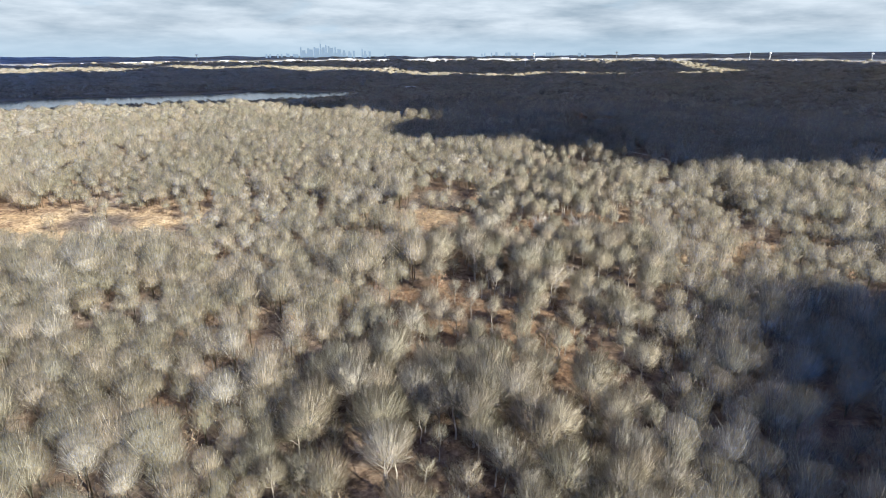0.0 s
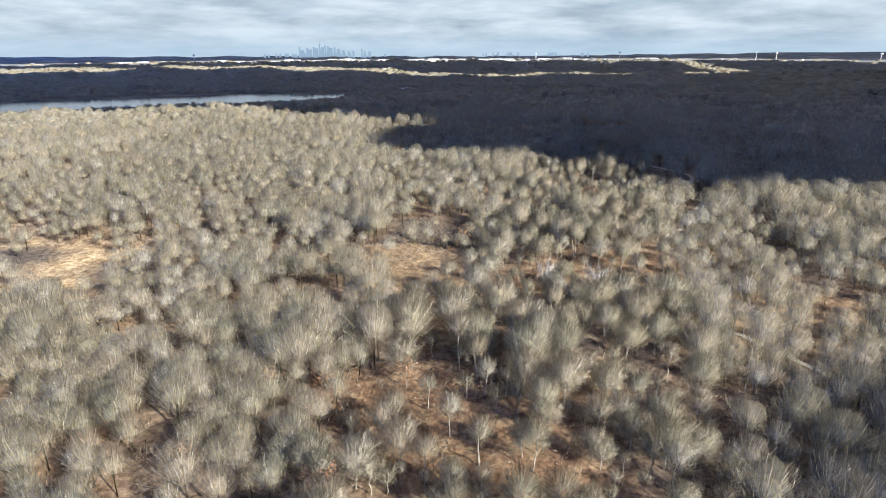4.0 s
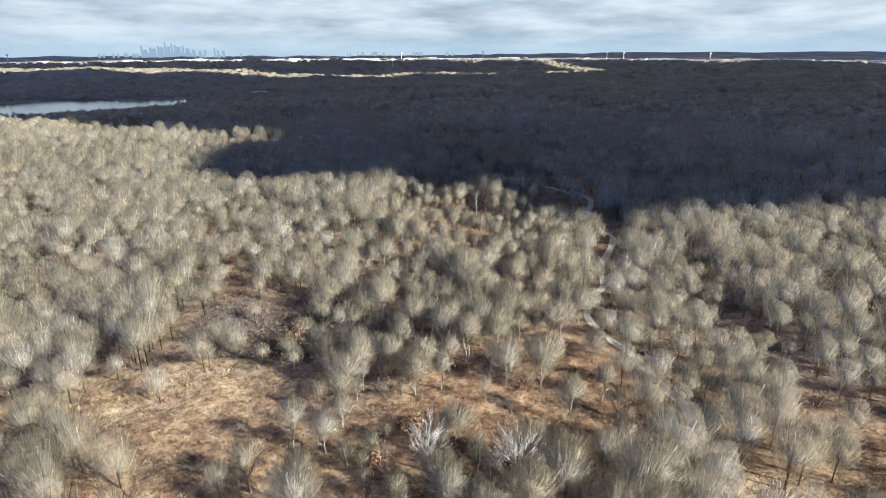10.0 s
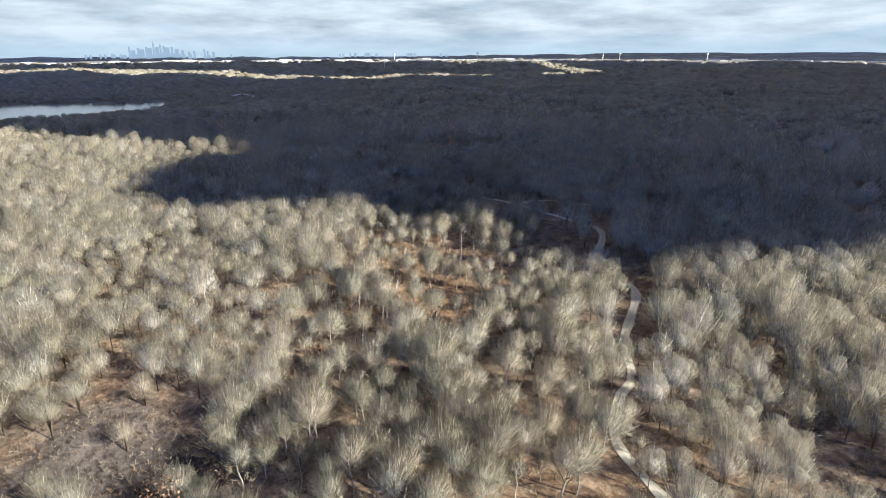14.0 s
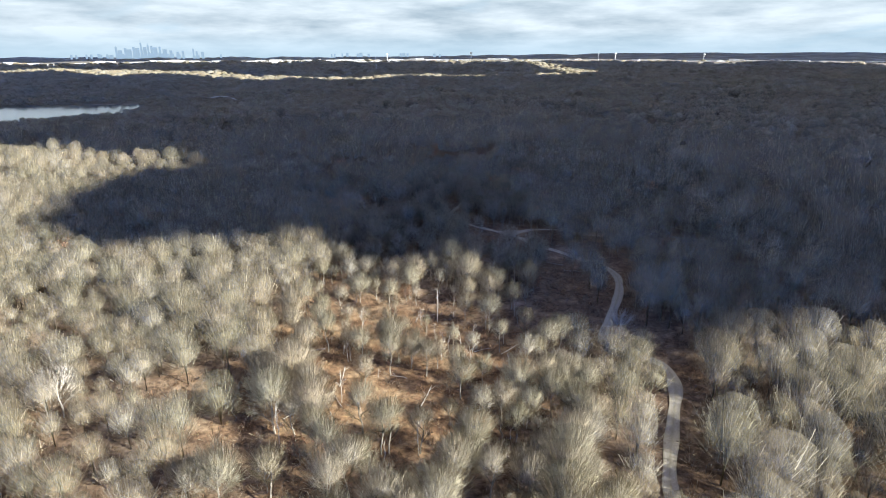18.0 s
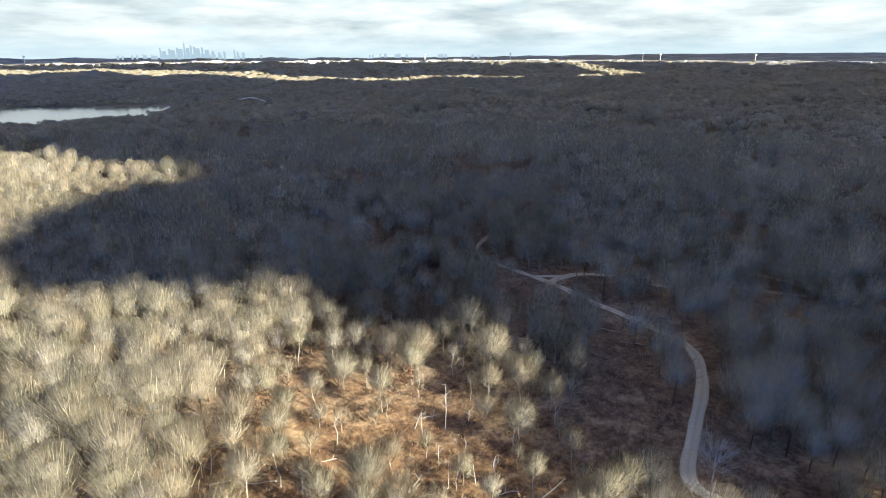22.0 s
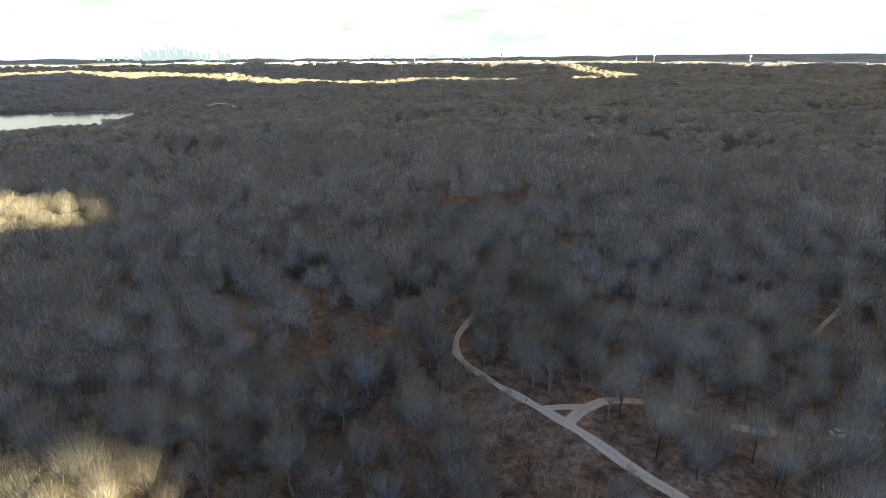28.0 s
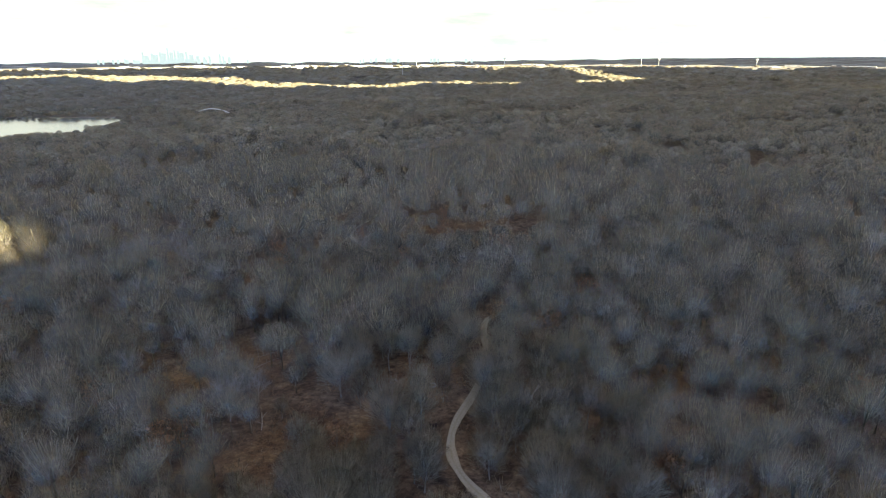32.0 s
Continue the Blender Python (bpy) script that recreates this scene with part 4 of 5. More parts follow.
RIDGE_VEILS = [veil(451 + k, h * 0.95, rad, 6, 3, 1.3, 0.28, 0.7) for k, (h, rad) in enumerate(SIZES)]
edge_size, mid_size = 0.89 * tall(edge_sites) * rng.uniform(0.75, 1.18, len(edge_sites)), 0.9 * tall(mid_sites) * rng.uniform(0.72, 1.18, len(mid_sites))
edge_far, mid_far = edge_sites[:, 1] > 545, mid_sites[:, 1] > 535
forest("woodland_edge", "bare winter wood with fine grey-tan twigs", edge_sites[~edge_far], FINE, edge_size[~edge_far], 15, veils=FINE_VEILS)
forest("woodland", "bare winter broadleaf wood with grey-tan crowns", mid_sites[~mid_far], MID, mid_size[~mid_far], 5, veils=MID_VEILS)
ridge_sites, ridge_size = np.concatenate([edge_sites[edge_far], mid_sites[mid_far]]), np.concatenate([edge_size[edge_far], mid_size[mid_far]])
forest("ridge_woodland", "dense bare wood with soft round crowns", ridge_sites, RIDGE, ridge_size, 25, veils=RIDGE_VEILS)

wide = scatter(7.4, -900, 1000, 62, 1150, 2)
inside = (wide[:, 0] > -262) & (wide[:, 0] < 332) & (wide[:, 1] < 702)
wide = wide[seen_fan(wide) & ~inside]
wide = wide[lake_side(wide[:, 0], wide[:, 1]) < -18]
wide = wide[rng.random(len(wide)) < openness(wide[:, 0], wide[:, 1]) * np.clip(0.95 + 0.4 * waves(wide[:, 0], wide[:, 1], 70, 62, 2), 0.3, 1.0)]
wide = wide[river_gap(wide[:, 0], wide[:, 1]) > 0]
WIDER = ((17, 5.6), (15, 5.0), (16, 6.2), (14, 4.6), (18, 5.4), (12, 4.4))
OUTER = [fan_tree(501 + k, h, rad, 46, 0.2, False) for k, (h, rad) in enumerate(WIDER)]
OUTER_VEILS = [veil(511 + k, h * 0.97, rad, 6, 3, 1.2, 0.5) for k, (h, rad) in enumerate(WIDER)]
edge = np.hypot(wide[:, 0] - 90, wide[:, 1] - 480) < 480
size = low_shore(wide) * far_scrub(wide) * tall(wide) * rng.uniform(0.75, 1.2, len(wide))
forest("woodland_beyond", "bare wood rolling over low ridges", wide[edge], OUTER, size[edge], 6, veils=OUTER_VEILS)
TOPS = [fan_tree(541 + k, h, rad, 15, 0.3, False) for k, (h, rad) in enumerate(WIDER)]
TOP_VEILS = [veil(551 + k, h * 0.98, rad * 1.06, 6, 2, 1.15, 0.75) for k, (h, rad) in enumerate(WIDER)]
forest("woodland_outskirts", "bare wood on slopes towards the lake", wide[~edge], TOPS, size[~edge], 16, veils=TOP_VEILS)

around = scatter(8.2, -330, 390, -170, 430, 12)
around = around[~seen_fan(around) & (way_distance(around[:, 0], around[:, 1]) > 3)]
forest("woodland_behind", "bare wood going on beside and behind the flight", around, TOPS, tall(around) * rng.uniform(0.75, 1.15, len(around)), 26, veils=TOP_VEILS)

far1 = scatter(11.5, -1900, 2300, 1150, 2100, 3)
far1 = far1[seen_fan(far1) & (lake_side(far1[:, 0], far1[:, 1]) < -22) & (river_gap(far1[:, 0], far1[:, 1]) > 0)]
far2 = scatter(19.0, -3900, 4600, 2100, 4300, 4)
far2 = far2[seen_fan(far2) & (np.hypot(far2[:, 0], far2[:, 1]) < 3960)]
far2 = far2[rng.random(len(far2)) < np.clip(1.35 - 0.9 * smooth(3750, 3950, np.hypot(far2[:, 0], far2[:, 1])) - np.hypot(far2[:, 0], far2[:, 1]) / 4200 + 0.35 * waves(far2[:, 0], far2[:, 1], 500, 81, 2), 0.12, 1)]
FAR1 = [crown_cap(601 + k, h - 1, 8.2, 6, 2, 0.6) for k, h in enumerate((15, 13, 17, 14, 12))]
FAR2 = [crown_cap(701 + k, h, 14, 5, 2, 0.45) for k, h in enumerate((14, 12, 15, 13, 10))]
size1 = low_shore(far1) * far_scrub(far1) * (1 + 0.2 * waves(far1[:, 0], far1[:, 1], 150, 73, 2)) * rng.uniform(0.8, 1.15, len(far1))
nearer = far1[:, 1] < 1650
TALL = (15.5, 13.5, 17, 14.5, 12.5)
TOPS1 = [fan_tree(621 + k, h, 7.2, 6, 0.5, False) for k, h in enumerate(TALL)]
TOP1_VEILS = [veil(631 + k, h, 8.2, 6, 2, 0.9, 0.9) for k, h in enumerate(TALL)]
forest("distant_woodland", "distant bare woods in hazy shade", far1[nearer], TOPS1, size1[nearer], 7, veils=TOP1_VEILS)
canopy("valley_woodland", "bare woods beyond the river valley", far1[~nearer], FAR1, size1[~nearer], 7)
canopy("farthest_woodland", "farthest woods thinning into suburbs", far2, FAR2, (1 + 0.2 * waves(far2[:, 0], far2[:, 1], 260, 74, 2)) * rng.uniform(0.8, 1.15, len(far2)), 8)

brush = scatter(3.9, -190, 290, 64, 660, 9)
brush = brush[seen_fan(brush)]
brush = brush[(way_distance(brush[:, 0], brush[:, 1]) > 1.2) & (rng.random(len(brush)) < 0.55 + 0.45 * (1 - openness(brush[:, 0], brush[:, 1])))]
warm = np.clip(0.12 + 0.4 * rng.random(len(brush)) + 0.2 * spot(brush[:, 0], brush[:, 1], 98, 404, 42, 38) + 0.45 * spot(brush[:, 0], brush[:, 1], -12, 298, 40, 14) + 0.5 * spot(brush[:, 0], brush[:, 1], -190, 310, 78, 42) + 0.3 * spot(brush[:, 0], brush[:, 1], 112, 590, 60, 34), 0, 1)
SHRUB = [dome_tree(801 + k, h, rad, 24, 0.13, False, 0.25, 0.6) for k, (h, rad) in enumerate(((3.4, 2.0), (4.8, 2.2), (2.6, 1.8), (6.2, 2.3)))]
forest("undergrowth", "dry brown brush and saplings under the trees", brush, SHRUB, rng.uniform(0.6, 1.25, len(brush)) * (0.5 + 0.6 * openness(brush[:, 0], brush[:, 1])), 10, M_BRUSH, warm)

tufts = scatter(1.4, -130, 190, 130, 640, 19)
tufts = tufts[seen_fan(tufts)]
bare = 1 - openness(tufts[:, 0], tufts[:, 1])
tufts = tufts[(rng.random(len(tufts)) < bare * 1.3 - 0.25) & (way_distance(tufts[:, 0], tufts[:, 1]) > 0.8)]
dry = np.clip(0.22 + 0.42 * rng.random(len(tufts)) + 0.3 * waves(tufts[:, 0], tufts[:, 1], 16, 91, 2) + 0.35 * spot(tufts[:, 0], tufts[:, 1], -12, 298, 36, 11), 0, 1)
TUFT = [dome_tree(851 + k, h, rad, 11, 0.10, False, 0.1, 0.5) for k, (h, rad) in enumerate(((1.0, 0.9), (1.5, 1.1), (0.7, 0.9), (2.0, 1.0)))]
forest("dry_brush", "russet and straw-coloured dry brush in clearings", tufts, TUFT, rng.uniform(0.6, 1.3, len(tufts)), 20, M_BRUSH, dry)

# ---- single trees that stand out ----
def stump_line(seed, height, lean, arms):
    """A dead standing trunk with a few broken arms."""
    r = np.random.default_rng(seed)
    top = np.array([lean * height, lean * 0.4 * height, height])
    trunk, _ = bent((0, 0, -0.5), top, 0.11, 0.045, 0.15, r, 4, 6)
    out = []
    for k in range(arms):
        t = 0.45 + 0.5 * k / arms
        f = np.array([0, 0, -0.5]) * (1 - t) + top * t
        az = k * 2.3 + r.random()
        e = f + np.array([math.cos(az) * 1.7, math.sin(az) * 1.7, 1.5 + r.random()]) * r.uniform(0.4, 0.8)
        out.append(bent(f, e, 0.055, 0.02, 0.12, r, 2, 4)[0])
        out[-1] = np.concatenate([out[-1]] + [stick(e, e + unit(r.normal(size=3) + [0, 0, 0.9]) * r.uniform(0.5, 1.3), 0.03, 0.01, 3) for q in range(3)])
    return trunk, out


SNAGS = []
for k, (h, lean, arms) in enumerate(((8, 0.05, 5), (6, -0.08, 3), (10, 0.02, 7), (4.5, 0.12, 1))):
    trunk, arms_ = stump_line(900 + k, h, lean, arms)
    SNAGS.append(tree_kind("dead_tree", "dead standing tree with bleached pale trunk", "dead tree", "bleached snags", [("trunk", trunk, M_PALE)] + [("branch", a, M_PALE) for a in arms_]))
PROTOS += SNAGS
snag_spots = [(86, 470), (100, 482), (136, 435), (134, 475), (111, 496), (114, 431), (124, 429), (72, 569), (90, 604), (94, 416), (87, 408), (108, 420), (80, 418), (73, 411), (66, 411), (86, 437), (79, 423), (68, 428),
              (107, 426), (109, 418), (92, 608), (81, 609), (73, 570), (99, 612), (99, 620), (68, 575), (55, 559), (35, 585), (52, 561), (152, 497), (93, 573)]
r_snag = np.random.default_rng(31)
for x, y in snag_spots + [(float(r_snag.uniform(58, 138)), float(r_snag.uniform(372, 440))) for k in range(22)] + [(float(r_snag.uniform(10, 60)), float(r_snag.uniform(560, 640))) for k in range(10)]:
    plant(SNAGS, int(r_snag.integers(0, 4)), x, y, float(r_snag.uniform(0.55, 1.15)))

PALE_TREES = [tree_kind("sycamore_tree", "pale-barked bare tree with whitish crown", "tree", "pale trees among the wood", [("trunk", t, M_PALE)] + [("limb", l, M_PALE) for l in w] + [("crown", c, M_PALE)])
              for t, w, c in (bare_tree(951 + k, h, rad, 0.3, 800, 0.06, 6, 0.5) for k, (h, rad) in enumerate(((14, 5.0), (12, 4.4))))]
for k, (x, y) in enumerate([(62, 242), (105, 223), (46, 250), (8, 410), (12, 408), (257, 497), (276, 492), (161, 412), (86, 742), (84, 698), (75, 693), (159, 676), (133, 692), (57, 808), (423, 714), (30, 709), (180, 660), (240, 620), (300, 640), (350, 780), (-20, 590), (15, 560), (210, 585), (205, 760), (130, 860), (330, 900)] + [(float(r_snag.uniform(-50, 110)), float(r_snag.uniform(570, 770))) for j in range(30)]):
    plant(PALE_TREES, k, x, y, float(rng.uniform(0.8, 1.15)))

RUSSET = []
for k, (h, rad) in enumerate(((11, 3.0), (7, 2.4), (4, 2.0))):
    t, w, c = bare_tree(971 + k, h, rad, 0.25, 200, 0.08, 6, 0.6)
    mids = c[:, 2]
    RUSSET.append(tree_kind("beech_tree", "small tree still holding withered russet leaves", "tree", "trees with withered leaves",
                            [("trunk", t, M_BARK), ("crown", np.concatenate([*w, leafy_clumps(980 + k, mids, 0.35, 700, 0.22)]), M_RUSSET)]))
r_rus = np.random.default_rng(41)
for x, y in [(-51, 173), (-47, 161), (-15, 150), (-24, 192), (-1, 191), (-42, 192), (19, 310), (66, 379), (133, 344), (35, 252), (87, 561), (173, 613), (188, 537), (64, 587), (280, 667), (254, 657), (173, 705), (54, 518), (66, 583), (86, 575), (-3, 619), (189, 540), (178, 726), (160, 722), (150, 500)] + [(float(r_rus.uniform(-60, 260)), float(r_rus.uniform(120, 680))) for k in range(45)] + [(float(r_rus.uniform(60, 270)), float(r_rus.uniform(530, 720))) for k in range(40)]:
    if way_distance(np.array([x]), np.array([y]))[0] > 2:
        plant(RUSSET, int(r_rus.integers(0, 3)), x, y, float(r_rus.uniform(0.8, 1.2)))


# ---- fallen logs ----
LOGS = []
for k, (length, girth) in enumerate(((7, 0.12), (10, 0.15), (4.5, 0.1))):
    r = np.random.default_rng(1000 + k)
    stem, pts = bent((-length / 2, 0, girth * 0.8), (length / 2, 0, girth * 0.9), girth, girth * 0.55, 0.1, r, 4, 7)
    root = tagged(new("fallen_log"), "bleached fallen log lying in dry brush", "log", "fallen logs")
    part("stem", tri_mesh("stem", stem, M_PALE), root)
    for j in range(2):
        f = pts[2 + j]
        part("branch", tri_mesh("branch", stick(f, f + [0.8 + j, (1 - 2 * j) * 1.3, 0.5], 0.08, 0.03, 4), M_PALE), root)
    LOGS.append(root)
r_log = np.random.default_rng(51)
for k in range(44):
    if k < 30:
        x, y = r_log.uniform(58, 140), r_log.uniform(370, 445)
    elif k < 38:
        x, y = r_log.uniform(130, 175), r_log.uniform(465, 515)
    else:
        x, y = r_log.uniform(60, 105), r_log.uniform(570, 625)
    if way_distance(np.array([x]), np.array([y]))[0] > 5:
        proto = LOGS[k % 3]
        m = pose(x, y, float(surface(x, y)) + 0.05, 0, r_log.uniform(-4, 4), r_log.uniform(0, 180))
        if proto.name in used:
            copy_thing(proto, m)
        else:
            used.add(proto.name)
            proto.matrix_basis = m


def solid(bm, mat):
    me = bpy.data.meshes.new("solid")
    bm.to_mesh(me)
    bm.free()
    me.materials.append(mat)
    return me


def box_into(bm, x, y, z, sx, sy, sz, taper=1.0):
    """A block that stands on z, with its top drawn in by taper."""
    m = bmesh.ops.create_cube(bm, size=1)["verts"]
    for v in m:
        k = taper if v.co.z > 0 else 1.0
        v.co = (x + v.co.x * sx * k, y + v.co.y * sy * k, z + (v.co.z + 0.5) * sz)


# ---- a lone post in the field ----
post = tagged(new("wooden_post"), "tall weathered wooden post in dry grass", "post")
post.matrix_basis = pose(-136, 310, float(surface(-136, 310)), 1, 2, 0)
part("pole", tri_mesh("pole", stick((0, 0, -0.6), (0, 0, 6.2), 0.17, 0.13, 8), M_PALE), post)
part("crossarm", tri_mesh("crossarm", stick((-0.7, 0.12, 5.7), (0.7, 0.12, 5.7), 0.07, 0.07, 5), M_PALE), post)


# ---- stone rings in the clearing ----
def stone_ring():
    root = tagged(new("stone_ring"), "low pale concrete ring in russet leaf litter", "concrete ring", "rings in the clearing")
    n = 10
    for k in range(n):
        a0, a1 = k * 2 * math.pi / n + 0.04, (k + 1) * 2 * math.pi / n - 0.04
        bm = bmesh.new()
        vs = []
        for z in (-0.3, 0.35):
            for a, rad in ((a0, 0.75), (a1, 0.75), (a1, 1.05), (a0, 1.05)):
                vs.append(bm.verts.new((math.cos(a) * rad, math.sin(a) * rad, z - (0.04 if rad > 1 and z > 0 else 0))))
        for f in ((3, 2, 1, 0), (4, 5, 6, 7), (0, 1, 5, 4), (1, 2, 6, 5), (2, 3, 7, 6), (3, 0, 4, 7)):
            bm.faces.new([vs[i] for i in f])
        part("stone", solid(bm, M_CONCRETE), root)
    return root


ring = stone_ring()
for k, (x, y) in enumerate(((92, 600), (111, 570), (147, 584), (137, 589))):
    m = pose(x, y, float(surface(x, y)), 0, 0, 20 * k)
    if k:
        copy_thing(ring, m)
    else:
        ring.matrix_basis = m


# ---- white footbridge over the river mouth ----
def arch_bridge(x, y, turn):
    root = tagged(new("arch_bridge"), "white steel arch bridge over a river", "bridge")
    root.matrix_basis = pose(x, y, float(surface(x, y)) + 7, 0, 0, turn)
    half, rise = 31.0, 9.5
    for side in (-2.6, 2.6):
        soup, last = [], None
        for k in range(17):
            u = -1 + k / 8
            p = np.array([u * half, side, rise * (1 - u * u)])
            if last is not None:
                soup.append(stick(last, p, 0.45, 0.45, 5))
            last = p
        arch = part("arch", tri_mesh("arch", np.concatenate(soup), M_WHITE), root)
        for k in range(1, 16):
            u = -1 + k / 8
            part("hanger", tri_mesh("hanger", stick((u * half, side, 0), (u * half + (2 if k % 2 else -2), side, rise * (1 - u * u) * 0.97), 0.16, 0.16, 4), M_WHITE), arch)
    bm = bmesh.new()
    box_into(bm, 0, 0, -0.7, 74, 5.6, 0.7)
    part("deck", solid(bm, M_CONCRETE), root)
    for px in (-31, 31):
        bm = bmesh.new()
        box_into(bm, px, 0, -14, 2.4, 5.0, 13.3, 0.9)
        part("pier", solid(bm, M_CONCRETE), root)
    return root


arch_bridge(-72, 1470, 8)


# ---- parked cars on the side track ----
def parked_car():
    root = tagged(new("car"), "white estate car parked on a gravel track", "car", "parked cars")
    bm = bmesh.new()
    box_into(bm, 0, 0, 0.35, 4.5, 1.8, 0.65, 0.97)
    bmesh.ops.bevel(bm, geom=bm.edges[:], offset=0.12, segments=2, affect="EDGES")
    part("body", solid(bm, M_WHITE), root)
    bm = bmesh.new()
    box_into(bm, -0.2, 0, 1.0, 2.9, 1.62, 0.52, 0.78)
    bmesh.ops.bevel(bm, geom=bm.edges[:], offset=0.08, segments=2, affect="EDGES")
    part("window", solid(bm, M_DARK), root, "dark tinted glasshouse")
    bm = bmesh.new()
    box_into(bm, -0.2, 0, 1.5, 2.2, 1.3, 0.06, 0.95)
    part("roof", solid(bm, M_WHITE), root)
    for wx in (-1.4, 1.4):
        for wy in (-0.82, 0.82):
            wheel = part("wheel", tri_mesh("wheel", np.concatenate([stick((wx, wy - 0.11, 0.33), (wx, wy + 0.11, 0.33), 0.33, 0.33, 12), stick((wx, wy - 0.11, 0.33), (wx, wy - 0.112, 0.33), 0.33, 0.01, 12), stick((wx, wy + 0.11, 0.33), (wx, wy + 0.112, 0.33), 0.33, 0.01, 12)]), M_DARK), root, "black tyre")
            side = 0.115 if wy > 0 else -0.115
            part("rim", tri_mesh("rim", np.concatenate([stick((wx, wy + side, 0.33), (wx, wy + side * 1.1, 0.33), 0.2, 0.18, 10), stick((wx, wy + side * 1.1, 0.33), (wx, wy + side * 1.12, 0.33), 0.18, 0.01, 10)]), M_CONCRETE), wheel, "grey metal rim")
    return root


M_DARK = material("black_glass_and_rubber", plain_build((0.015, 0.015, 0.017), (0.04, 0.04, 0.045)), 0.35)
car = parked_car()
for k, (x, y, turn) in enumerate(((222.5, 497.6, -8), (228.0, 496.5, -14))):
    m = pose(x, y, float(surface(x, y)) + 0.2, 0, 0, turn)
    if k:
        copy_thing(car, m)
    else:
        car.matrix_basis = m


# ---- far suburbs: roofs, towers, masts ----
def warehouse(sx, sy, sz, mat):
    root = tagged(new("warehouse"), "long low pale commercial building in distant suburbs", "building", "far suburban buildings")
    bm = bmesh.new()
    box_into(bm, 0, 0, -2, sx, sy, sz + 2)
    part("wall", solid(bm, mat), root)
    bm = bmesh.new()
    box_into(bm, 0, 0, sz, sx * 1.02, sy * 1.02, 0.8, 0.97)
    part("roof", solid(bm, M_CITY), root)
    for k in (-0.3, 0.0, 0.3):
        bm = bmesh.new()
        box_into(bm, k * sx, -sy / 2 - 0.12, 1.0, sx * 0.12, 0.2, sz * 0.45)
        part("window", solid(bm, M_DARK), root)
    return root


HALLS = [warehouse(46, 24, 9, M_CITY), warehouse(80, 30, 8, M_CITY), warehouse(28, 20, 8, M_BRICK), warehouse(120, 36, 7, M_CITY)]
r_city = np.random.default_rng(61)


def polar(azimuth, dist):
    return dist * math.sin(radians(azimuth)), dist * math.cos(radians(azimuth))


for k in range(175):
    az = r_city.uniform(-34, 52) if k < 95 else r_city.normal(2, 9)
    dist = r_city.uniform(3930, 4290) if k < 162 else r_city.uniform(3500, 3900)
    x, y = polar(az, dist)
    proto = HALLS[k % 4]
    m = pose(x, y, float(surface(x, y)), 0, 0, -az + r_city.uniform(-20, 20))
    if proto.name in used:
        ob = copy_thing(proto, m)
    else:
        used.add(proto.name)
        ob = proto
        ob.matrix_basis = m
    ob.scale = (r_city.uniform(0.5, 1.2),) * 2 + (r_city.uniform(0.5, 0.9),)


def water_tower():
    root = tagged(new("water_tower"), "white water tower with round tank on stem", "water tower", "far water towers")
    part("stem", tri_mesh("stem", stick((0, 0, -3), (0, 0, 34), 2.6, 1.6, 8), M_WHITE), root)
    bm = bmesh.new()
    bmesh.ops.create_uvsphere(bm, u_segments=14, v_segments=8, radius=7.5)
    for v in bm.verts:
        v.co.z = v.co.z * 0.72 + 37
    part("tank", solid(bm, M_WHITE), root)
    return root


tower = water_tower()
for k, (az, dist) in enumerate(((9, 4300), (16.5, 4400), (29, 4350), (-22, 4450), (36, 4250))):
    x, y = polar(az, dist)
    m = pose(x, y, float(surface(x, y)), 0, 0, 0)
    if k:
        copy_thing(tower, m)
    else:
        tower.matrix_basis = m


def mast(az, dist, height):
    x, y = polar(az, dist)
    root = tagged(new("radio_mast"), "thin pale lattice mast above distant woods", "mast", "far masts")
    root.matrix_basis = pose(x, y, float(surface(x, y)), 0, 0, 0)
    for k in range(3):
        a = k * 2.094
        part("leg", tri_mesh("leg", stick((math.cos(a) * 2, math.sin(a) * 2, -1), (math.cos(a) * 0.4, math.sin(a) * 0.4, height), 0.45, 0.3, 4), M_WHITE), root)
    for k in range(8):
        z = height * (k + 1) / 9
        w = 2 - 1.6 * z / height
        part("brace", tri_mesh("brace", stick((w, 0, z), (-w * 0.5, w * 0.87, z + height / 12), 0.25, 0.25, 3), M_WHITE), root)


mast(8.2, 3000, 62)
mast(27.5, 3900, 60)

# the skyline, its distance haze put in as a glow
r_sky = np.random.default_rng(71)


def skyscraper(az, height, width, stages, spire):
    x, y = polar(az, 4780)
    z = float(surface(x, y))
    root = tagged(new("skyscraper"), "far city skyline tower, pale blue haze painted as glow", "skyscraper", "city skyline")
    root.matrix_basis = pose(x, y, z, 0, 0, -az)
    w, base = width, -20.0
    for k in range(stages):
        h = (height + 20) / stages
        bm = bmesh.new()
        box_into(bm, 0, 0, base, w, w * 0.8, h)
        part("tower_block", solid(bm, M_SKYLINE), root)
        base += h
        w *= 0.72
    if spire:
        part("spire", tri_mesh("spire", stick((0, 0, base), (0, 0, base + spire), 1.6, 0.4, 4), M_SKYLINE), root)


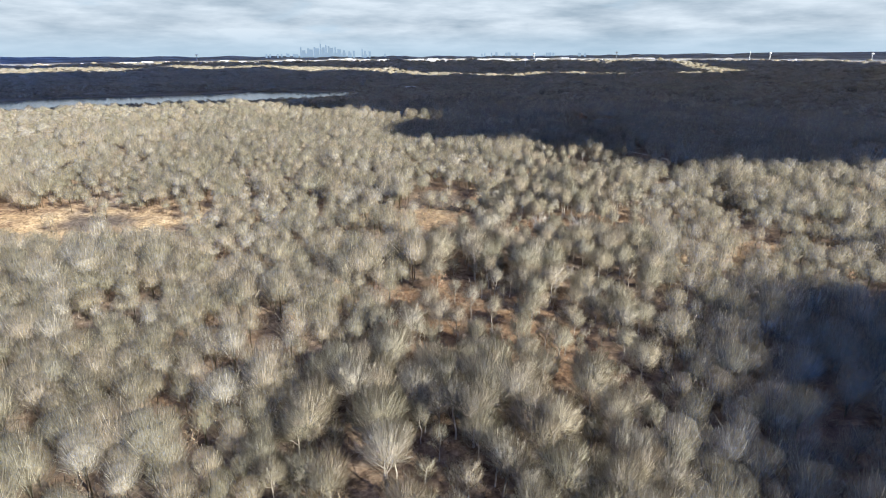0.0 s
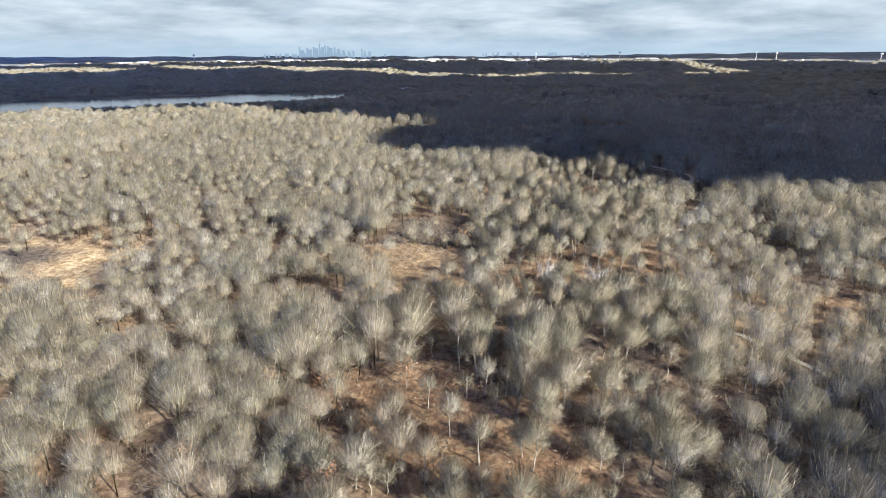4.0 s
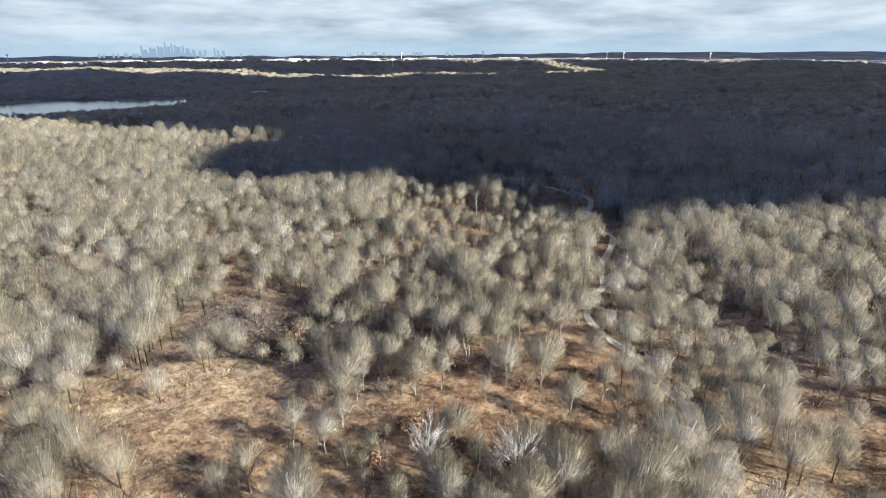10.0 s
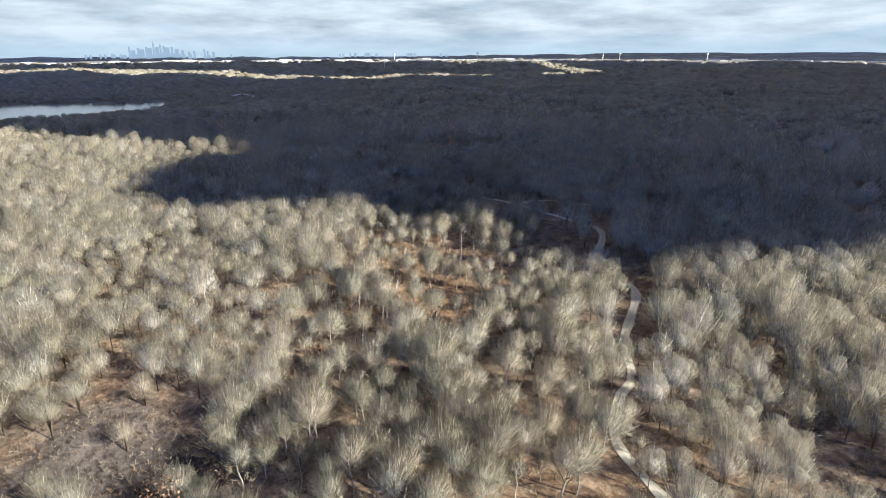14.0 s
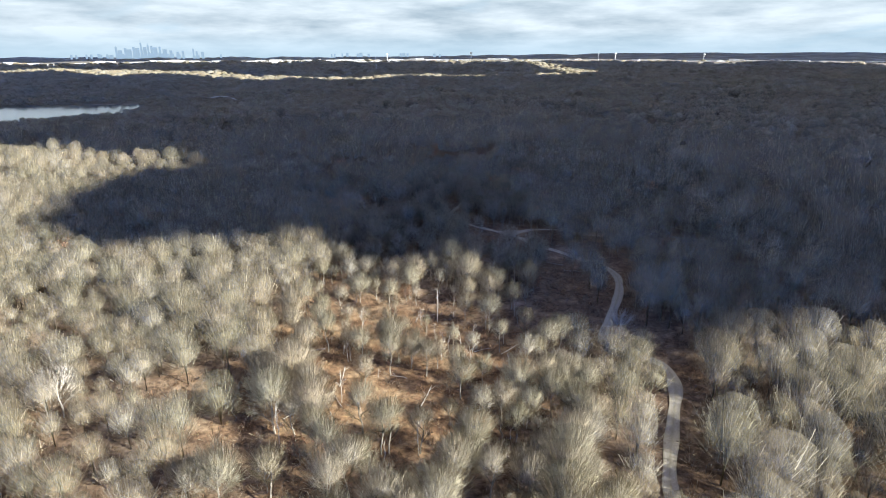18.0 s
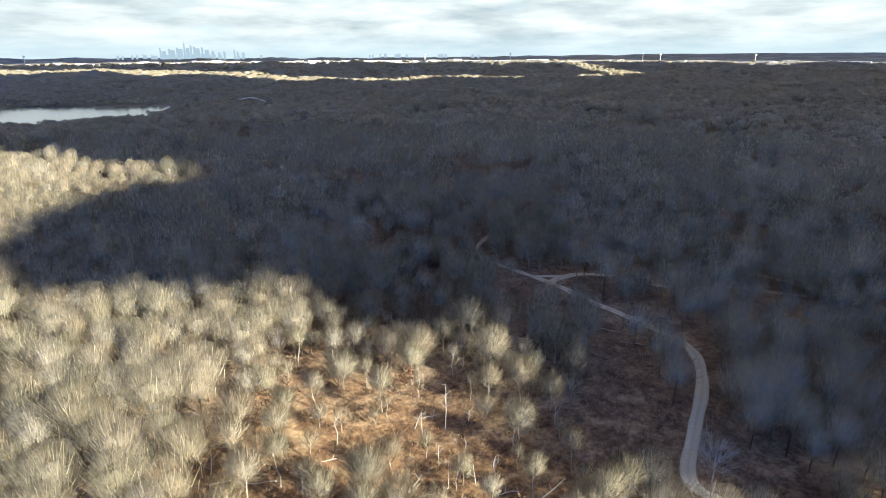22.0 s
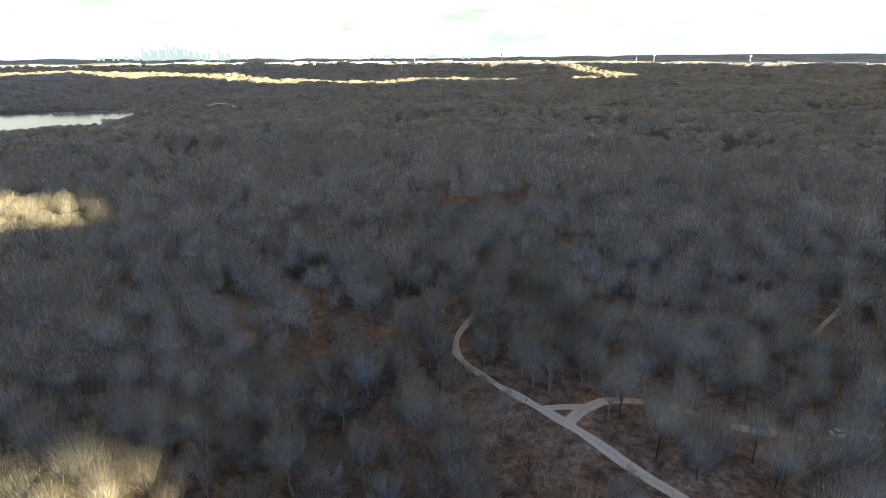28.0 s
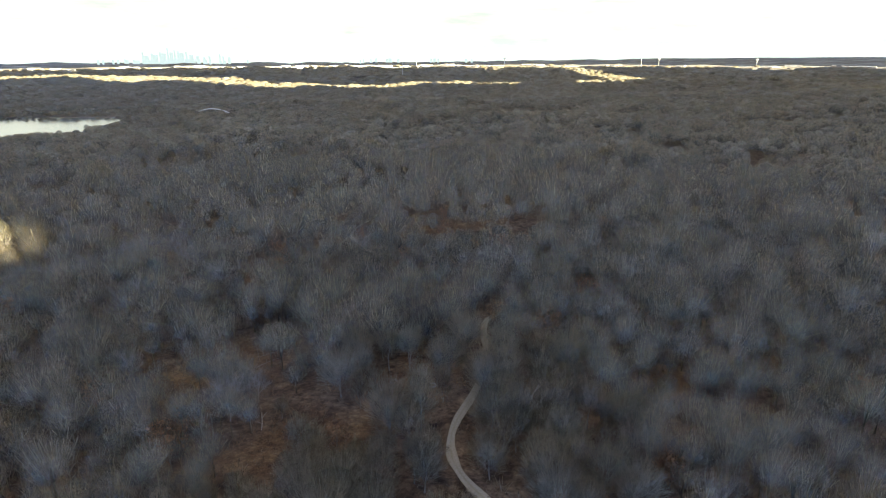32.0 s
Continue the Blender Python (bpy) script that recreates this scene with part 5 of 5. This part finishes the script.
for off, height, width, stages, spire in ((-1.75, 62, 16, 2, 10), (-1.5, 44, 26, 1, 0), (-1.1, 56, 22, 2, 0), (-0.85, 50, 30, 1, 0), (-0.5, 64, 20, 2, 0), (-0.25, 58, 26, 1, 0), (0.05, 84, 20, 3, 22), (0.3, 60, 22, 1, 0), (0.55, 72, 16, 2, 12), (0.8, 64, 20, 2, 0), (1.05, 54, 26, 1, 0), (1.4, 58, 18, 2, 8), (1.75, 46, 26, 1, 0), (2.2, 42, 18, 1, 0), (2.7, 38, 16, 1, 0), (3.1, 44, 14, 1, 0), (3.9, 56, 14, 2, 10), (4.15, 44, 12, 1, 0), (4.6, 38, 18, 1, 0)):
    skyscraper(-11.2 + off, height * 1.18, width, stages, spire)
for k in range(60):
    skyscraper(float(-11.2 + r_sky.normal() * 2.6), float(r_sky.uniform(22, 29)), float(r_sky.uniform(6, 14)), 1, 0)
for k in range(14):
    skyscraper(float(8 + r_sky.uniform(-4, 6)), float(r_sky.uniform(23, 29)), float(r_sky.uniform(10, 22)), 1, 0)

# a stand of pines beyond the wood
PINES = []
PINE_SPOT = (1110, 1373)
for k, (h, rad) in enumerate(((15, 3.4), (12, 3.0))):
    r = np.random.default_rng(1200 + k)
    n = 420
    t, az = r.random(n), r.uniform(0, 6.283, n)
    reach = rad * (1 - t) ** 0.8 * r.uniform(0.7, 1.05, n) + 0.2
    a = np.stack([0 * t, 0 * t, 2 + (h - 2) * t], -1)
    b = a + np.stack([np.cos(az) * reach, np.sin(az) * reach, -0.12 * reach], -1)
    PINES.append(tree_kind("pine_tree", "dark green pine in a small stand", "tree", "stand of pines",
                           [("trunk", stick((0, 0, -0.5), (0, 0, h * 0.95), 0.25, 0.05, 5), M_BARK), ("crown", slivers(a * 0.4 + b * 0.6, b, 0.5 * np.ones(n), [0, 0, 1.0] + 0 * a, r, 0.5), M_NEEDLE)]))
PROTOS += PINES
r_pine = np.random.default_rng(81)
for k in range(34):
    px, py = PINE_SPOT[0] + r_pine.uniform(-75, 75), PINE_SPOT[1] + r_pine.uniform(-16, 16)
    plant(PINES, k, px, py, float(r_pine.uniform(1.0, 1.5)))

# first trees of each kind that no site took go out of the wood
for proto in PROTOS:
    if proto.name not in used:
        for ob in (*proto.children_recursive, proto):
            bpy.data.objects.remove(ob)
